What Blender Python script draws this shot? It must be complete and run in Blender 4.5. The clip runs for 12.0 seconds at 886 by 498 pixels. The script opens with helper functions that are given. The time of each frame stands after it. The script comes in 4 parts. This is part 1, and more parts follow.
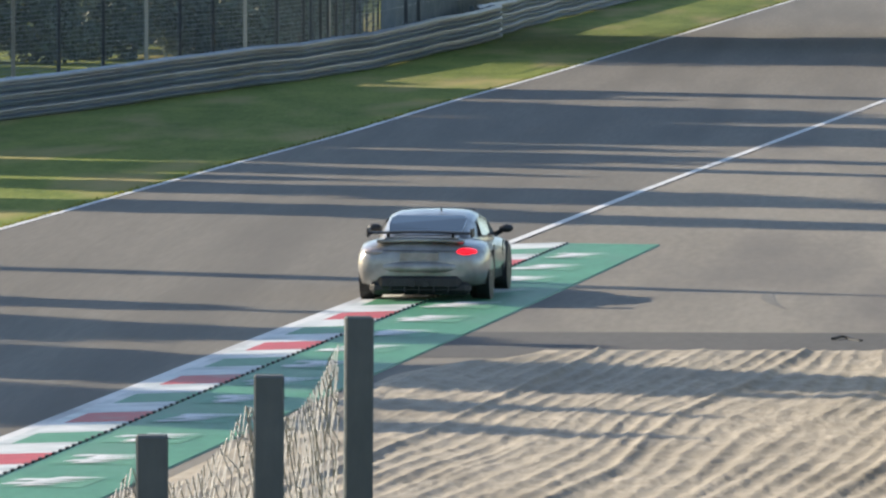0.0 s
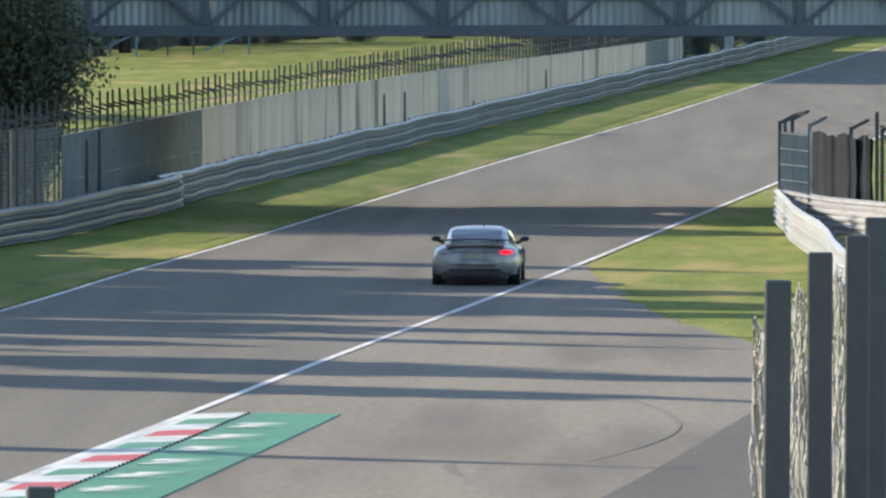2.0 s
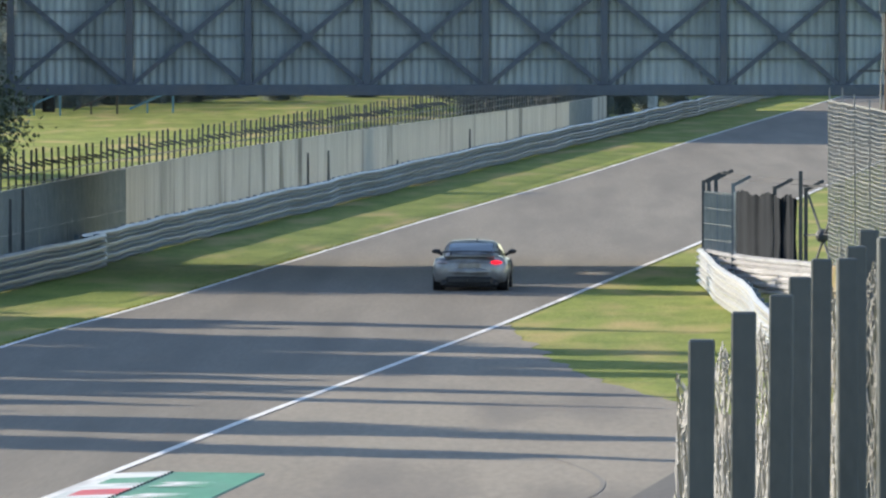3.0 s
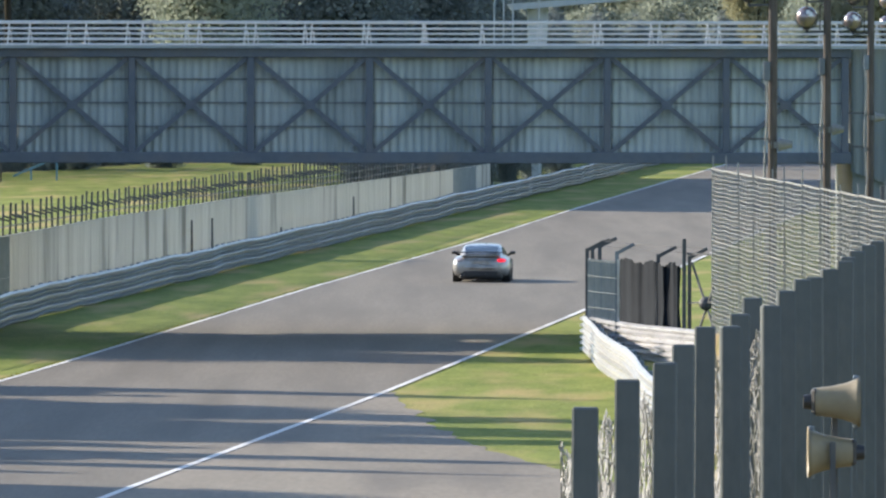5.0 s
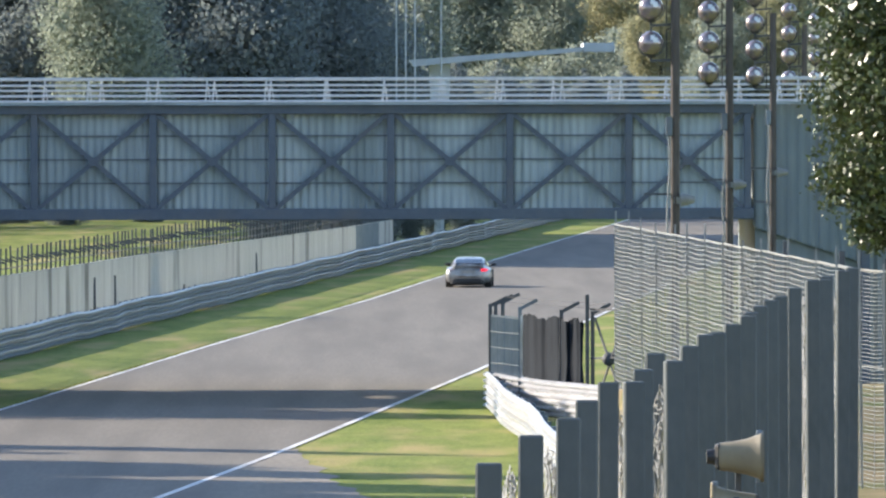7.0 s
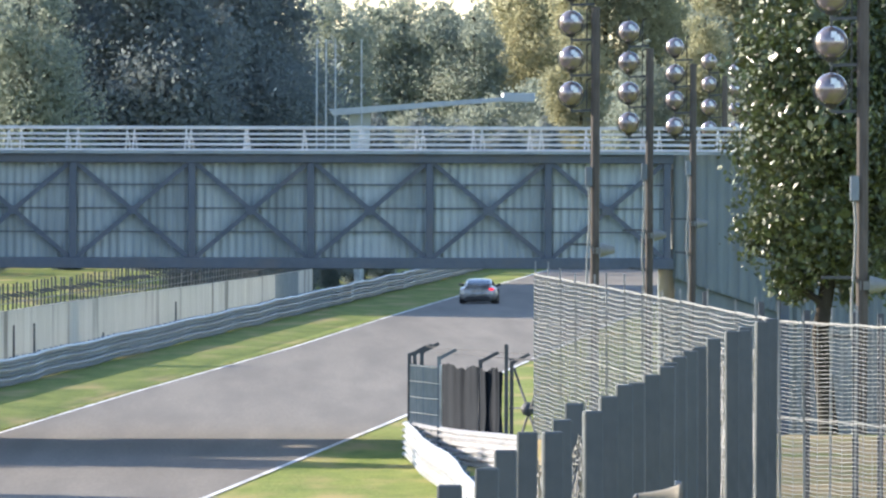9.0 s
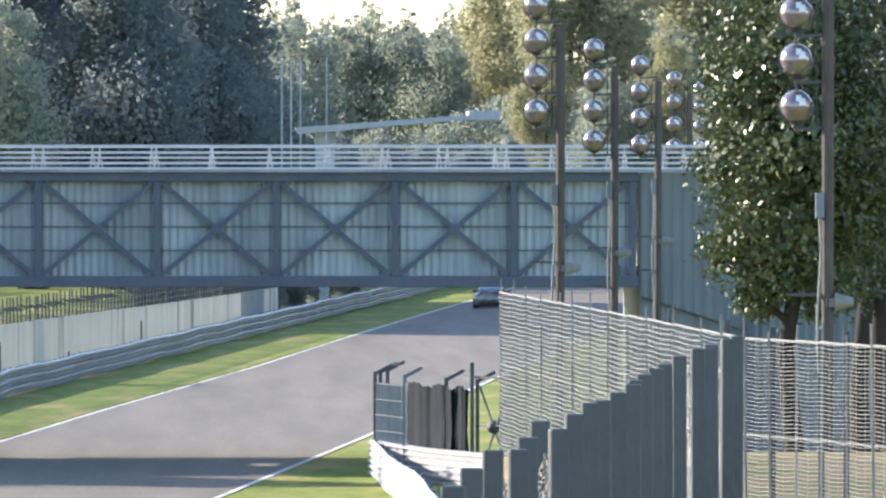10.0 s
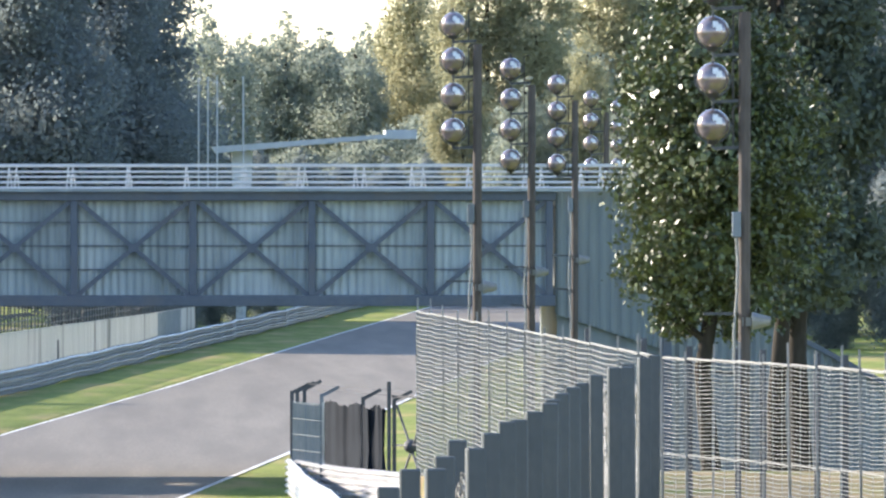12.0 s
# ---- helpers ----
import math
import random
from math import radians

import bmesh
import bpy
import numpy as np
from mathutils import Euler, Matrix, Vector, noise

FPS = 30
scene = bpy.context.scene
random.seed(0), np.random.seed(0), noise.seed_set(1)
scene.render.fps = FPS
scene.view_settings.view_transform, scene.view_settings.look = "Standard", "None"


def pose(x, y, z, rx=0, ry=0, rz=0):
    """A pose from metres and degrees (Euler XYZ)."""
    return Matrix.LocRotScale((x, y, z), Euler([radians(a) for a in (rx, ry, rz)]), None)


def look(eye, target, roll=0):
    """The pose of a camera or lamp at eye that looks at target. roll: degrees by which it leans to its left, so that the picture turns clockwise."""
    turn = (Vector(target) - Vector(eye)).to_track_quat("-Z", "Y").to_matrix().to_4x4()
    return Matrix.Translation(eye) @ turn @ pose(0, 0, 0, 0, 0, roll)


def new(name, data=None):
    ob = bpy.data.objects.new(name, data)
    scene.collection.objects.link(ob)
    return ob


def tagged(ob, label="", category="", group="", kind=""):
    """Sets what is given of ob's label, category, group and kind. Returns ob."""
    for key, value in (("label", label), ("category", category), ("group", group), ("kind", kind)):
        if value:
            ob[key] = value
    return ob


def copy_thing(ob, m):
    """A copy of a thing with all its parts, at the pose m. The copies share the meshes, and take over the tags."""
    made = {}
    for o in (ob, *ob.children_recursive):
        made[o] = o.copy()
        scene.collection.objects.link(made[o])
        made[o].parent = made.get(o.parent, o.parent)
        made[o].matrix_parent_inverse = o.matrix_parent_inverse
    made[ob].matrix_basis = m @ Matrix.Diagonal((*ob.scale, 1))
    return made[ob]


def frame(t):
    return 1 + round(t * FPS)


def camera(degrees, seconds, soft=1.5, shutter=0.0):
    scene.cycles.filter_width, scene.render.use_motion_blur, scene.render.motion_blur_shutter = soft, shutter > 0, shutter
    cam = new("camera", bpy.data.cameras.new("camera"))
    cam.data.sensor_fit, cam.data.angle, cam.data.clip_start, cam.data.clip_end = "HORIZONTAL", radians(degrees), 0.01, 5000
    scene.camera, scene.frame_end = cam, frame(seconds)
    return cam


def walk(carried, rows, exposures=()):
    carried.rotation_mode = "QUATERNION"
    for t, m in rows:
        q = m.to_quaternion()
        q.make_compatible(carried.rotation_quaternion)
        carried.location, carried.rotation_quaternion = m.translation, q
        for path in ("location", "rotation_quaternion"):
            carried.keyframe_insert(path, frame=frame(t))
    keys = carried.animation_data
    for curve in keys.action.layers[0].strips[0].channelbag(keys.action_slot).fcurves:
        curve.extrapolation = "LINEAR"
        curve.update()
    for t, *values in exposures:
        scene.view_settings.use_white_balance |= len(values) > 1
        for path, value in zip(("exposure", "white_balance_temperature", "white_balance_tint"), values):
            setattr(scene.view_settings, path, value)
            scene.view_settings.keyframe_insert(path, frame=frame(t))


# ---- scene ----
# The camera stands still on a bank beside the track and pans with a long lens.
cam = camera(5.0, 12.0, soft=2.4)
EYE = 7.7
PAN = [  # seconds, degrees to the right of north, degrees up, lean
    (0.0, -3.0198, -2.8750, -0.000),
    (0.5, -2.3679, -2.4772, 0.296),
    (1.0, -1.7769, -2.2257, 0.104),
    (1.5, -1.5423, -2.1285, 0.074),
    (2.0, -1.2178, -1.9177, -0.042),
    (2.5, -0.9696, -1.7657, -0.071),
    (3.0, -0.7866, -1.5837, -0.001),
    (3.5, -0.4863, -1.3740, 0.124),
    (5.5, 0.0000, -1.1517, -0.000),
    (6.0, 0.2080, -1.0680, -0.098),
    (6.5, 0.3764, -1.0362, -0.237),
    (7.0, 0.4183, -0.8846, -0.120),
    (9.0, 0.8728, -0.6053, 0.135),
    (9.5, 1.0105, -0.5656, 0.013),
    (10.0, 1.0678, -0.5027, -0.004),
    (10.5, 1.1378, -0.5663, 0.037),
    (11.0, 1.2745, -0.5216, 0.005),
    (11.5, 1.3902, -0.5025, -0.054),
    (12.0, 1.5374, -0.3947, -0.015),
]


def aim(pan, tilt, lean):
    a, b = radians(pan), radians(tilt)
    way = (math.sin(a) * math.cos(b), math.cos(a) * math.cos(b), math.sin(b))
    return look((0, 0, EYE), (way[0] * 100, way[1] * 100, EYE + way[2] * 100), lean)


walk(cam, [(t, aim(p, q, r)) for t, p, q, r in PAN], exposures=[(0.0, 0.86, 6600, 12), (2.5, 1.06, 6450, 12), (5.5, 1.23, 6350, 14), (9.0, 1.58, 6200, 16), (12.0, 1.68, 6200, 17)])

# ---- light ----
SUN_EL, SUN_AZ = 22.0, -62.0  # degrees over the horizon; degrees from north, west is negative
world = bpy.data.worlds.new("sky")
scene.world = world
world.use_nodes = True
wn = world.node_tree.nodes
sky = wn.new("ShaderNodeTexSky")
sky.sky_type, sky.sun_disc = "NISHITA", False
sky.sun_elevation, sky.sun_rotation = radians(SUN_EL), radians(360 + SUN_AZ)
sky.air_density, sky.dust_density, sky.ozone_density = 1.0, 0.4, 1.6
world.node_tree.links.new(sky.outputs[0], wn["Background"].inputs[0])
wn["Background"].inputs[1].default_value = 0.138
sun = new("sun", bpy.data.lights.new("sun", "SUN"))
sun.data.energy, sun.data.angle, sun.data.color = 4.7, radians(0.6), (1.0, 0.89, 0.70)
ce = math.cos(radians(SUN_EL))
sun.matrix_world = look((300 * math.sin(radians(SUN_AZ)) * ce, 300 * math.cos(radians(SUN_AZ)) * ce, 300 * math.sin(radians(SUN_EL))), (0, 0, 0))


# ---- materials ----
def mat(name, a, b, scale=4.0, rough=0.8, metal=0.0, bump=0.0, fine=40.0, stretch=(1, 1, 1), stain=None, stain_scale=0.3,
        stain_at=(0.5, 0.7), spread=0.0, island=0.0, through_light=0.0, coat=0.0, spec=0.5):
    """Two colours mixed by noise, a second finer grain, optional stains, a random shift of value from piece to piece."""
    m = bpy.data.materials.new(name)
    m.use_nodes = True
    nt = m.node_tree
    n, l = nt.nodes, nt.links
    bsdf = n["Principled BSDF"]
    co = n.new("ShaderNodeTexCoord")
    mp = n.new("ShaderNodeMapping")
    mp.inputs["Scale"].default_value = stretch
    l.new(co.outputs["Object"], mp.inputs[0])
    n1 = n.new("ShaderNodeTexNoise")
    n1.inputs["Scale"].default_value, n1.inputs["Detail"].default_value = scale, 6
    n1.inputs["Roughness"].default_value = 0.65
    l.new(mp.outputs[0], n1.inputs["Vector"])
    n2 = n.new("ShaderNodeTexNoise")
    n2.inputs["Scale"].default_value, n2.inputs["Detail"].default_value = fine, 3
    l.new(mp.outputs[0], n2.inputs["Vector"])
    mx = n.new("ShaderNodeMix")
    mx.data_type = "RGBA"
    mx.inputs[6].default_value, mx.inputs[7].default_value = (*a, 1), (*b, 1)
    add = n.new("ShaderNodeMath")
    add.operation = "MULTIPLY_ADD"
    l.new(n2.outputs[0], add.inputs[0])
    add.inputs[1].default_value = 0.5
    l.new(n1.outputs[0], add.inputs[2])
    rg = n.new("ShaderNodeMapRange")
    rg.inputs[1].default_value, rg.inputs[2].default_value = 0.5, 1.0
    l.new(add.outputs[0], rg.inputs[0])
    l.new(rg.outputs[0], mx.inputs[0])
    col = mx.outputs[2]
    if stain:
        n3 = n.new("ShaderNodeTexNoise")
        n3.inputs["Scale"].default_value, n3.inputs["Detail"].default_value = stain_scale, 5
        l.new(mp.outputs[0], n3.inputs["Vector"])
        sr = n.new("ShaderNodeMapRange")
        sr.inputs[1].default_value, sr.inputs[2].default_value = stain_at
        l.new(n3.outputs[0], sr.inputs[0])
        m2 = n.new("ShaderNodeMix")
        m2.data_type = "RGBA"
        l.new(sr.outputs[0], m2.inputs[0])
        l.new(col, m2.inputs[6])
        m2.inputs[7].default_value = (*stain, 1)
        col = m2.outputs[2]
    if spread or island:
        hs = n.new("ShaderNodeHueSaturation")
        if island:
            src = n.new("ShaderNodeNewGeometry").outputs["Random Per Island"]
        else:
            src = n.new("ShaderNodeObjectInfo").outputs["Random"]
        r2 = n.new("ShaderNodeMapRange")
        w = island or spread
        r2.inputs[3].default_value, r2.inputs[4].default_value = 1 - w, 1 + w
        l.new(src, r2.inputs[0])
        l.new(r2.outputs[0], hs.inputs["Value"])
        l.new(col, hs.inputs["Color"])
        col = hs.outputs[0]
    l.new(col, bsdf.inputs["Base Color"])
    bsdf.inputs["Roughness"].default_value, bsdf.inputs["Metallic"].default_value = rough, metal
    bsdf.inputs["Specular IOR Level"].default_value = spec
    if coat:
        bsdf.inputs["Coat Weight"].default_value, bsdf.inputs["Coat Roughness"].default_value = coat, 0.05
    if bump:
        bp = n.new("ShaderNodeBump")
        bp.inputs["Strength"].default_value, bp.inputs["Distance"].default_value = 0.6, bump
        l.new(add.outputs[0], bp.inputs["Height"])
        l.new(bp.outputs[0], bsdf.inputs["Normal"])
    if through_light:
        tr = n.new("ShaderNodeBsdfTranslucent")
        l.new(col, tr.inputs[0])
        ms = n.new("ShaderNodeMixShader")
        ms.inputs[0].default_value = through_light
        l.new(bsdf.outputs[0], ms.inputs[1])
        l.new(tr.outputs[0], ms.inputs[2])
        l.new(ms.outputs[0], n["Material Output"].inputs[0])
    return m


def glass(name, tint, rough=0.02):
    m = bpy.data.materials.new(name)
    m.use_nodes = True
    b = m.node_tree.nodes["Principled BSDF"]
    b.inputs["Base Color"].default_value = (*tint, 1)
    b.inputs["Roughness"].default_value = rough
    b.inputs["Coat Weight"].default_value = 0.6
    b.inputs["Coat Roughness"].default_value = 0.03
    return m


def glow(name, colour, strength, base):
    m = bpy.data.materials.new(name)
    m.use_nodes = True
    b = m.node_tree.nodes["Principled BSDF"]
    b.inputs["Base Color"].default_value = (*base, 1)
    b.inputs["Emission Color"].default_value = (*colour, 1)
    b.inputs["Emission Strength"].default_value = strength
    b.inputs["Roughness"].default_value = 0.15
    return m


GRASS = mat("grass", (0.085, 0.128, 0.02), (0.225, 0.25, 0.055), 0.8, 0.95, bump=0.08, fine=9, stretch=(1, 0.22, 1), stain=(0.31, 0.25, 0.10), stain_scale=0.45, stain_at=(0.5, 0.70), spec=0.15)
TUFT = mat("grass_blades", (0.12, 0.145, 0.025), (0.23, 0.225, 0.06), 0.6, 0.8, fine=5, island=0.15, through_light=0.5, spec=0.1)
ASPHALT = mat("asphalt", (0.145, 0.132, 0.112), (0.205, 0.187, 0.158), 0.35, 0.78, bump=0.004, fine=12, stretch=(1, 0.05, 1), stain=(0.13, 0.119, 0.102), stain_scale=0.8, stain_at=(0.44, 0.78), spec=0.1)
RUNOFF = mat("runoff_asphalt", (0.185, 0.167, 0.14), (0.262, 0.236, 0.196), 0.25, 0.85, bump=0.005, fine=8, stretch=(1, 0.12, 1), stain=(0.12, 0.112, 0.105), stain_scale=0.22, stain_at=(0.5, 0.68), spec=0.1)
DARKASPHALT = mat("old_asphalt", (0.10, 0.097, 0.092), (0.135, 0.128, 0.118), 0.3, 0.85, bump=0.005, fine=8, stretch=(1, 0.2, 1), spec=0.1)
WHITELINE = mat("line_paint", (0.52, 0.51, 0.49), (0.72, 0.71, 0.68), 0.6, 0.6, fine=5, stretch=(1, 0.3, 1), stain=(0.27, 0.265, 0.26), stain_scale=0.5, stain_at=(0.5, 0.68))
KRED = mat("kerb_red", (0.36, 0.025, 0.03), (0.5, 0.05, 0.05), 2, 0.55, fine=14, stain=(0.3, 0.16, 0.14), stain_scale=1.5, stain_at=(0.55, 0.8))
PALEGREEN = mat("worn_pale_green", (0.06, 0.22, 0.12), (0.11, 0.30, 0.18), 2, 0.6, fine=10)
RAILWHITE = mat("pale_rail_paint", (0.5, 0.51, 0.52), (0.62, 0.63, 0.63), 2, 0.5)
WORN_AND_GLINT = mat("worn_and_glint_white", (0.6, 0.62, 0.6), (0.78, 0.78, 0.76), 2, 0.6, fine=12)
KGREEN = mat("kerb_green", (0.028, 0.165, 0.078), (0.055, 0.24, 0.12), 1.2, 0.55, fine=10, stretch=(1, 0.3, 1), stain=(0.09, 0.21, 0.13), stain_scale=0.8, stain_at=(0.5, 0.8))
KWHITE = mat("kerb_white", (0.46, 0.47, 0.45), (0.66, 0.66, 0.64), 2, 0.55, fine=14, stain=(0.30, 0.34, 0.33), stain_scale=1.1, stain_at=(0.44, 0.70))
RUBBER_DARK = mat("black_rubber_edge", (0.02, 0.02, 0.02), (0.045, 0.045, 0.045), 6, 0.7)
GRAVEL = mat("gravel", (0.28, 0.245, 0.19), (0.46, 0.40, 0.32), 3.5, 0.95, bump=0.03, fine=22, stretch=(1, 0.6, 1), stain=(0.24, 0.21, 0.165), stain_scale=0.5, stain_at=(0.5, 0.8), spec=0.1)
EARTH = mat("bank_earth", (0.14, 0.11, 0.06), (0.24, 0.19, 0.10), 0.8, 0.95, bump=0.04, fine=7, stain=(0.09, 0.11, 0.03), stain_scale=0.5, stain_at=(0.45, 0.65), spec=0.1)
ZINC = mat("galvanised_steel", (0.10, 0.13, 0.165), (0.185, 0.22, 0.26), 1.5, 0.36, metal=0.4, fine=9, stain=(0.09, 0.10, 0.115), stain_scale=0.8, stain_at=(0.5, 0.8), spread=0.16)
DARKSTEEL = mat("dark_painted_steel", (0.045, 0.05, 0.056), (0.08, 0.085, 0.092), 3, 0.55, metal=0.2, fine=12, stain=(0.09, 0.07, 0.05), stain_scale=1.5, stain_at=(0.58, 0.8))
TRUSS = mat("truss_paint", (0.075, 0.092, 0.118), (0.108, 0.128, 0.158), 2, 0.6, metal=0.1, fine=10, stain=(0.115, 0.11, 0.11), stain_scale=1.0, stain_at=(0.5, 0.8))
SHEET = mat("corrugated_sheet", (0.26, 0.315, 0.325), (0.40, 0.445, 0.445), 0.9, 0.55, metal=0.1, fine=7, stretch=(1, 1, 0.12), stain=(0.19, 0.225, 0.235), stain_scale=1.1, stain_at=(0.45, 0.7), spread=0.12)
# darker copy of SHEET: shade on the abutments and wing is in the colour
SHADED_SHEET = mat("shaded_corrugated_sheet", (0.15, 0.18, 0.182), (0.215, 0.24, 0.235), 0.9, 0.65, metal=0.05, fine=7, stretch=(1, 1, 0.15), stain=(0.11, 0.125, 0.13), stain_scale=0.9, stain_at=(0.48, 0.72))
CONCRETE = mat("weathered_concrete", (0.40, 0.37, 0.315), (0.53, 0.495, 0.43), 0.8, 0.9, bump=0.006, fine=7, stretch=(1, 0.5, 0.12), stain=(0.19, 0.18, 0.16), stain_scale=0.9, stain_at=(0.54, 0.72), spread=0.06, spec=0.2)
POSTMAT = mat("grey_green_concrete", (0.072, 0.084, 0.087), (0.105, 0.116, 0.118), 3, 0.85, bump=0.003, fine=25, stretch=(1, 1, 0.4), stain=(0.15, 0.155, 0.15), stain_scale=2, stain_at=(0.62, 0.85), spread=0.05, spec=0.25)
MESHWIRE = mat("weathered_mesh_wire", (0.46, 0.44, 0.39), (0.62, 0.595, 0.54), 0.6, 0.7, fine=5, stretch=(1, 1, 0.2), stain=(0.24, 0.225, 0.20), stain_scale=0.5, stain_at=(0.56, 0.72), island=0.10, spec=0.2)
# paler copy of ZINC: sunlight on the eastern rails and post is coloured in
LITZINC = mat("sunlit_galvanised_steel", (0.46, 0.47, 0.49), (0.68, 0.68, 0.69), 1.5, 0.28, metal=0.45, fine=9, stain=(0.34, 0.33, 0.32), stain_scale=1.2, stain_at=(0.5, 0.75), spread=0.12)
WIRE = mat("zinc_wire", (0.20, 0.197, 0.185), (0.33, 0.325, 0.30), 6, 0.6, metal=0.2)
NETTING = mat("pale_plastic_net", (0.23, 0.24, 0.235), (0.34, 0.35, 0.34), 2, 0.6, fine=9, through_light=0.3)
DARKNET = mat("grey_netting", (0.20, 0.222, 0.23), (0.29, 0.31, 0.312), 1.5, 0.8, fine=6, spec=0.05)
POLEWOOD = mat("weathered_pole", (0.065, 0.056, 0.05), (0.12, 0.105, 0.095), 2.5, 0.9, bump=0.004, fine=20, stretch=(1, 1, 0.15), spec=0.2)
CHROME = mat("polished_globe", (0.20, 0.172, 0.178), (0.29, 0.252, 0.258), 2, 0.17, metal=0.6, fine=8, spec=0.8)
HORN = mat("beige_horn_paint", (0.17, 0.14, 0.085), (0.24, 0.205, 0.13), 4, 0.5, fine=18, stain=(0.13, 0.105, 0.07), stain_scale=3, stain_at=(0.5, 0.75))
BARK = mat("bark", (0.025, 0.022, 0.019), (0.055, 0.049, 0.041), 3, 0.95, bump=0.02, fine=14, stretch=(1, 1, 0.3), spec=0.1)
LEAF = mat("leaves", (0.046, 0.068, 0.026), (0.098, 0.115, 0.042), 0.8, 0.42, fine=4, island=0.5, through_light=0.12)
LEAF_DEEP = mat("leaves_deep", (0.07, 0.09, 0.072), (0.105, 0.13, 0.10), 0.4, 0.7, fine=3, island=0.2, through_light=0.2, spec=0.2)
LEAF_DARK = mat("leaves_dark", (0.07, 0.095, 0.06), (0.11, 0.135, 0.085), 0.4, 0.6, fine=3, island=0.4, through_light=0.2)
# distance haze is put into the three far leaf colours by lifting them
LEAF_PALE_HAZE = mat("leaves_hazed_autumn", (0.29, 0.295, 0.18), (0.40, 0.385, 0.25), 0.3, 1.0, fine=2, island=0.12, through_light=0.5, spec=0.0)
LEAF_FAR_HAZE = mat("leaves_hazed_far", (0.17, 0.205, 0.205), (0.25, 0.28, 0.275), 0.2, 1.0, fine=1.5, island=0.06, through_light=0.5, spec=0.0)
LEAF_SOFT_HAZE = mat("leaves_hazed_green", (0.26, 0.30, 0.245), (0.35, 0.38, 0.31), 0.2, 0.9, fine=1.5, island=0.08, through_light=0.5, spec=0.0)
MARK = mat("tyre_mark", (0.135, 0.124, 0.108), (0.18, 0.165, 0.142), 0.8, 0.8, fine=9, stretch=(1, 0.2, 1), spec=0.3)
TARP = mat("black_sheeting", (0.008, 0.011, 0.016), (0.02, 0.026, 0.034), 2, 0.8, fine=9, stretch=(1, 1, 0.3), spec=0.08)
BLUE = mat("blue_rail_paint", (0.10, 0.24, 0.34), (0.16, 0.32, 0.42), 3, 0.5)
CANOPY = mat("white_canopy", (0.42, 0.46, 0.48), (0.52, 0.56, 0.57), 0.5, 0.6, fine=3)
PAINT = mat("silver_paint", (0.30, 0.292, 0.28), (0.42, 0.41, 0.395), 2, 0.32, metal=0.4, fine=12, coat=0.6, stain=(0.15, 0.138, 0.125), stain_scale=1.6, stain_at=(0.42, 0.66))
BLACK = mat("black_plastic", (0.012, 0.012, 0.013), (0.028, 0.028, 0.03), 5, 0.5)
TYRE = mat("tyre_rubber", (0.014, 0.014, 0.014), (0.03, 0.029, 0.028), 8, 0.85)
RIM = mat("grey_rim", (0.10, 0.10, 0.105), (0.16, 0.16, 0.165), 5, 0.35, metal=0.8)
CARGLASS = glass("tinted_glass", (0.02, 0.03, 0.036))
LAMPRED = glow("red_lamp_lit", (1.0, 0.012, 0.03), 0.75, (0.5, 0.01, 0.01))
# the pale base colour stands for the sun's glint on the left lamp
LAMPGLINT = glass("lamp_glint", (0.35, 0.30, 0.30), 0.1)


# ---- mesh helpers ----
def part(name, bm, material, parent=None, label="", smooth=False):
    me = bpy.data.meshes.new(name)
    bm.to_mesh(me)
    bm.free()
    return shared(name, me, material, parent, label, smooth)


def shared(name, me, material, parent=None, label="", smooth=False):
    if material and not me.materials:
        me.materials.append(material)
    if smooth:
        me.polygons.foreach_set("use_smooth", [True] * len(me.polygons))
    ob = new(name, me)
    ob.parent = parent
    if label:
        ob["label"] = label
    return ob


def raw(name, verts, faces, material, parent=None, label="", smooth=False):
    me = bpy.data.meshes.new(name)
    me.from_pydata([tuple(v) for v in verts], [], faces)
    me.update()
    return shared(name, me, material, parent, label, smooth)


def thing(name, label, category, m=None, group="", kind=""):
    ob = new(name)
    if m is not None:
        ob.matrix_basis = m
    return tagged(ob, label, category, group, kind)


def box(bm, x0, y0, z0, x1, y1, z1, bevel=0.0, m=None):
    r = bmesh.ops.create_cube(bm, size=1)
    vs = r["verts"]
    for v in vs:
        v.co = Vector(((x0 + x1) / 2 + v.co.x * (x1 - x0), (y0 + y1) / 2 + v.co.y * (y1 - y0), (z0 + z1) / 2 + v.co.z * (z1 - z0)))
    if bevel:
        es = list({e for v in vs for e in v.link_edges})
        r = bmesh.ops.bevel(bm, geom=es, offset=bevel, segments=1, affect="EDGES")
        vs = list({v for f in r["faces"] for v in f.verts} | {v for v in vs if v.is_valid})
    if m is not None:
        bmesh.ops.transform(bm, matrix=m, verts=vs)
    return bm


def beam(bm, a, b, w, h=None, sides=4):
    """A bar from a to b, w wide and h deep (or round with more sides)."""
    a, b = Vector(a), Vector(b)
    h = h or w
    d = (b - a).normalized()
    up = Vector((0, 0, 1)) if abs(d.z) < 0.95 else Vector((0, 1, 0))
    u = d.cross(up).normalized()
    v = u.cross(d).normalized()
    rings = []
    for p in (a, b):
        ring = []
        for i in range(sides):
            t = 2 * math.pi * (i + 0.5) / sides
            k = 1 / math.cos(math.pi / sides) if sides == 4 else 1
            ring.append(bm.verts.new(p + u * math.cos(t) * w / 2 * k + v * math.sin(t) * h / 2 * k))
        rings.append(ring)
    for i in range(sides):
        j = (i + 1) % sides
        bm.faces.new((rings[0][i], rings[0][j], rings[1][j], rings[1][i]))
    bm.faces.new(rings[0][::-1])
    bm.faces.new(rings[1])
    return bm


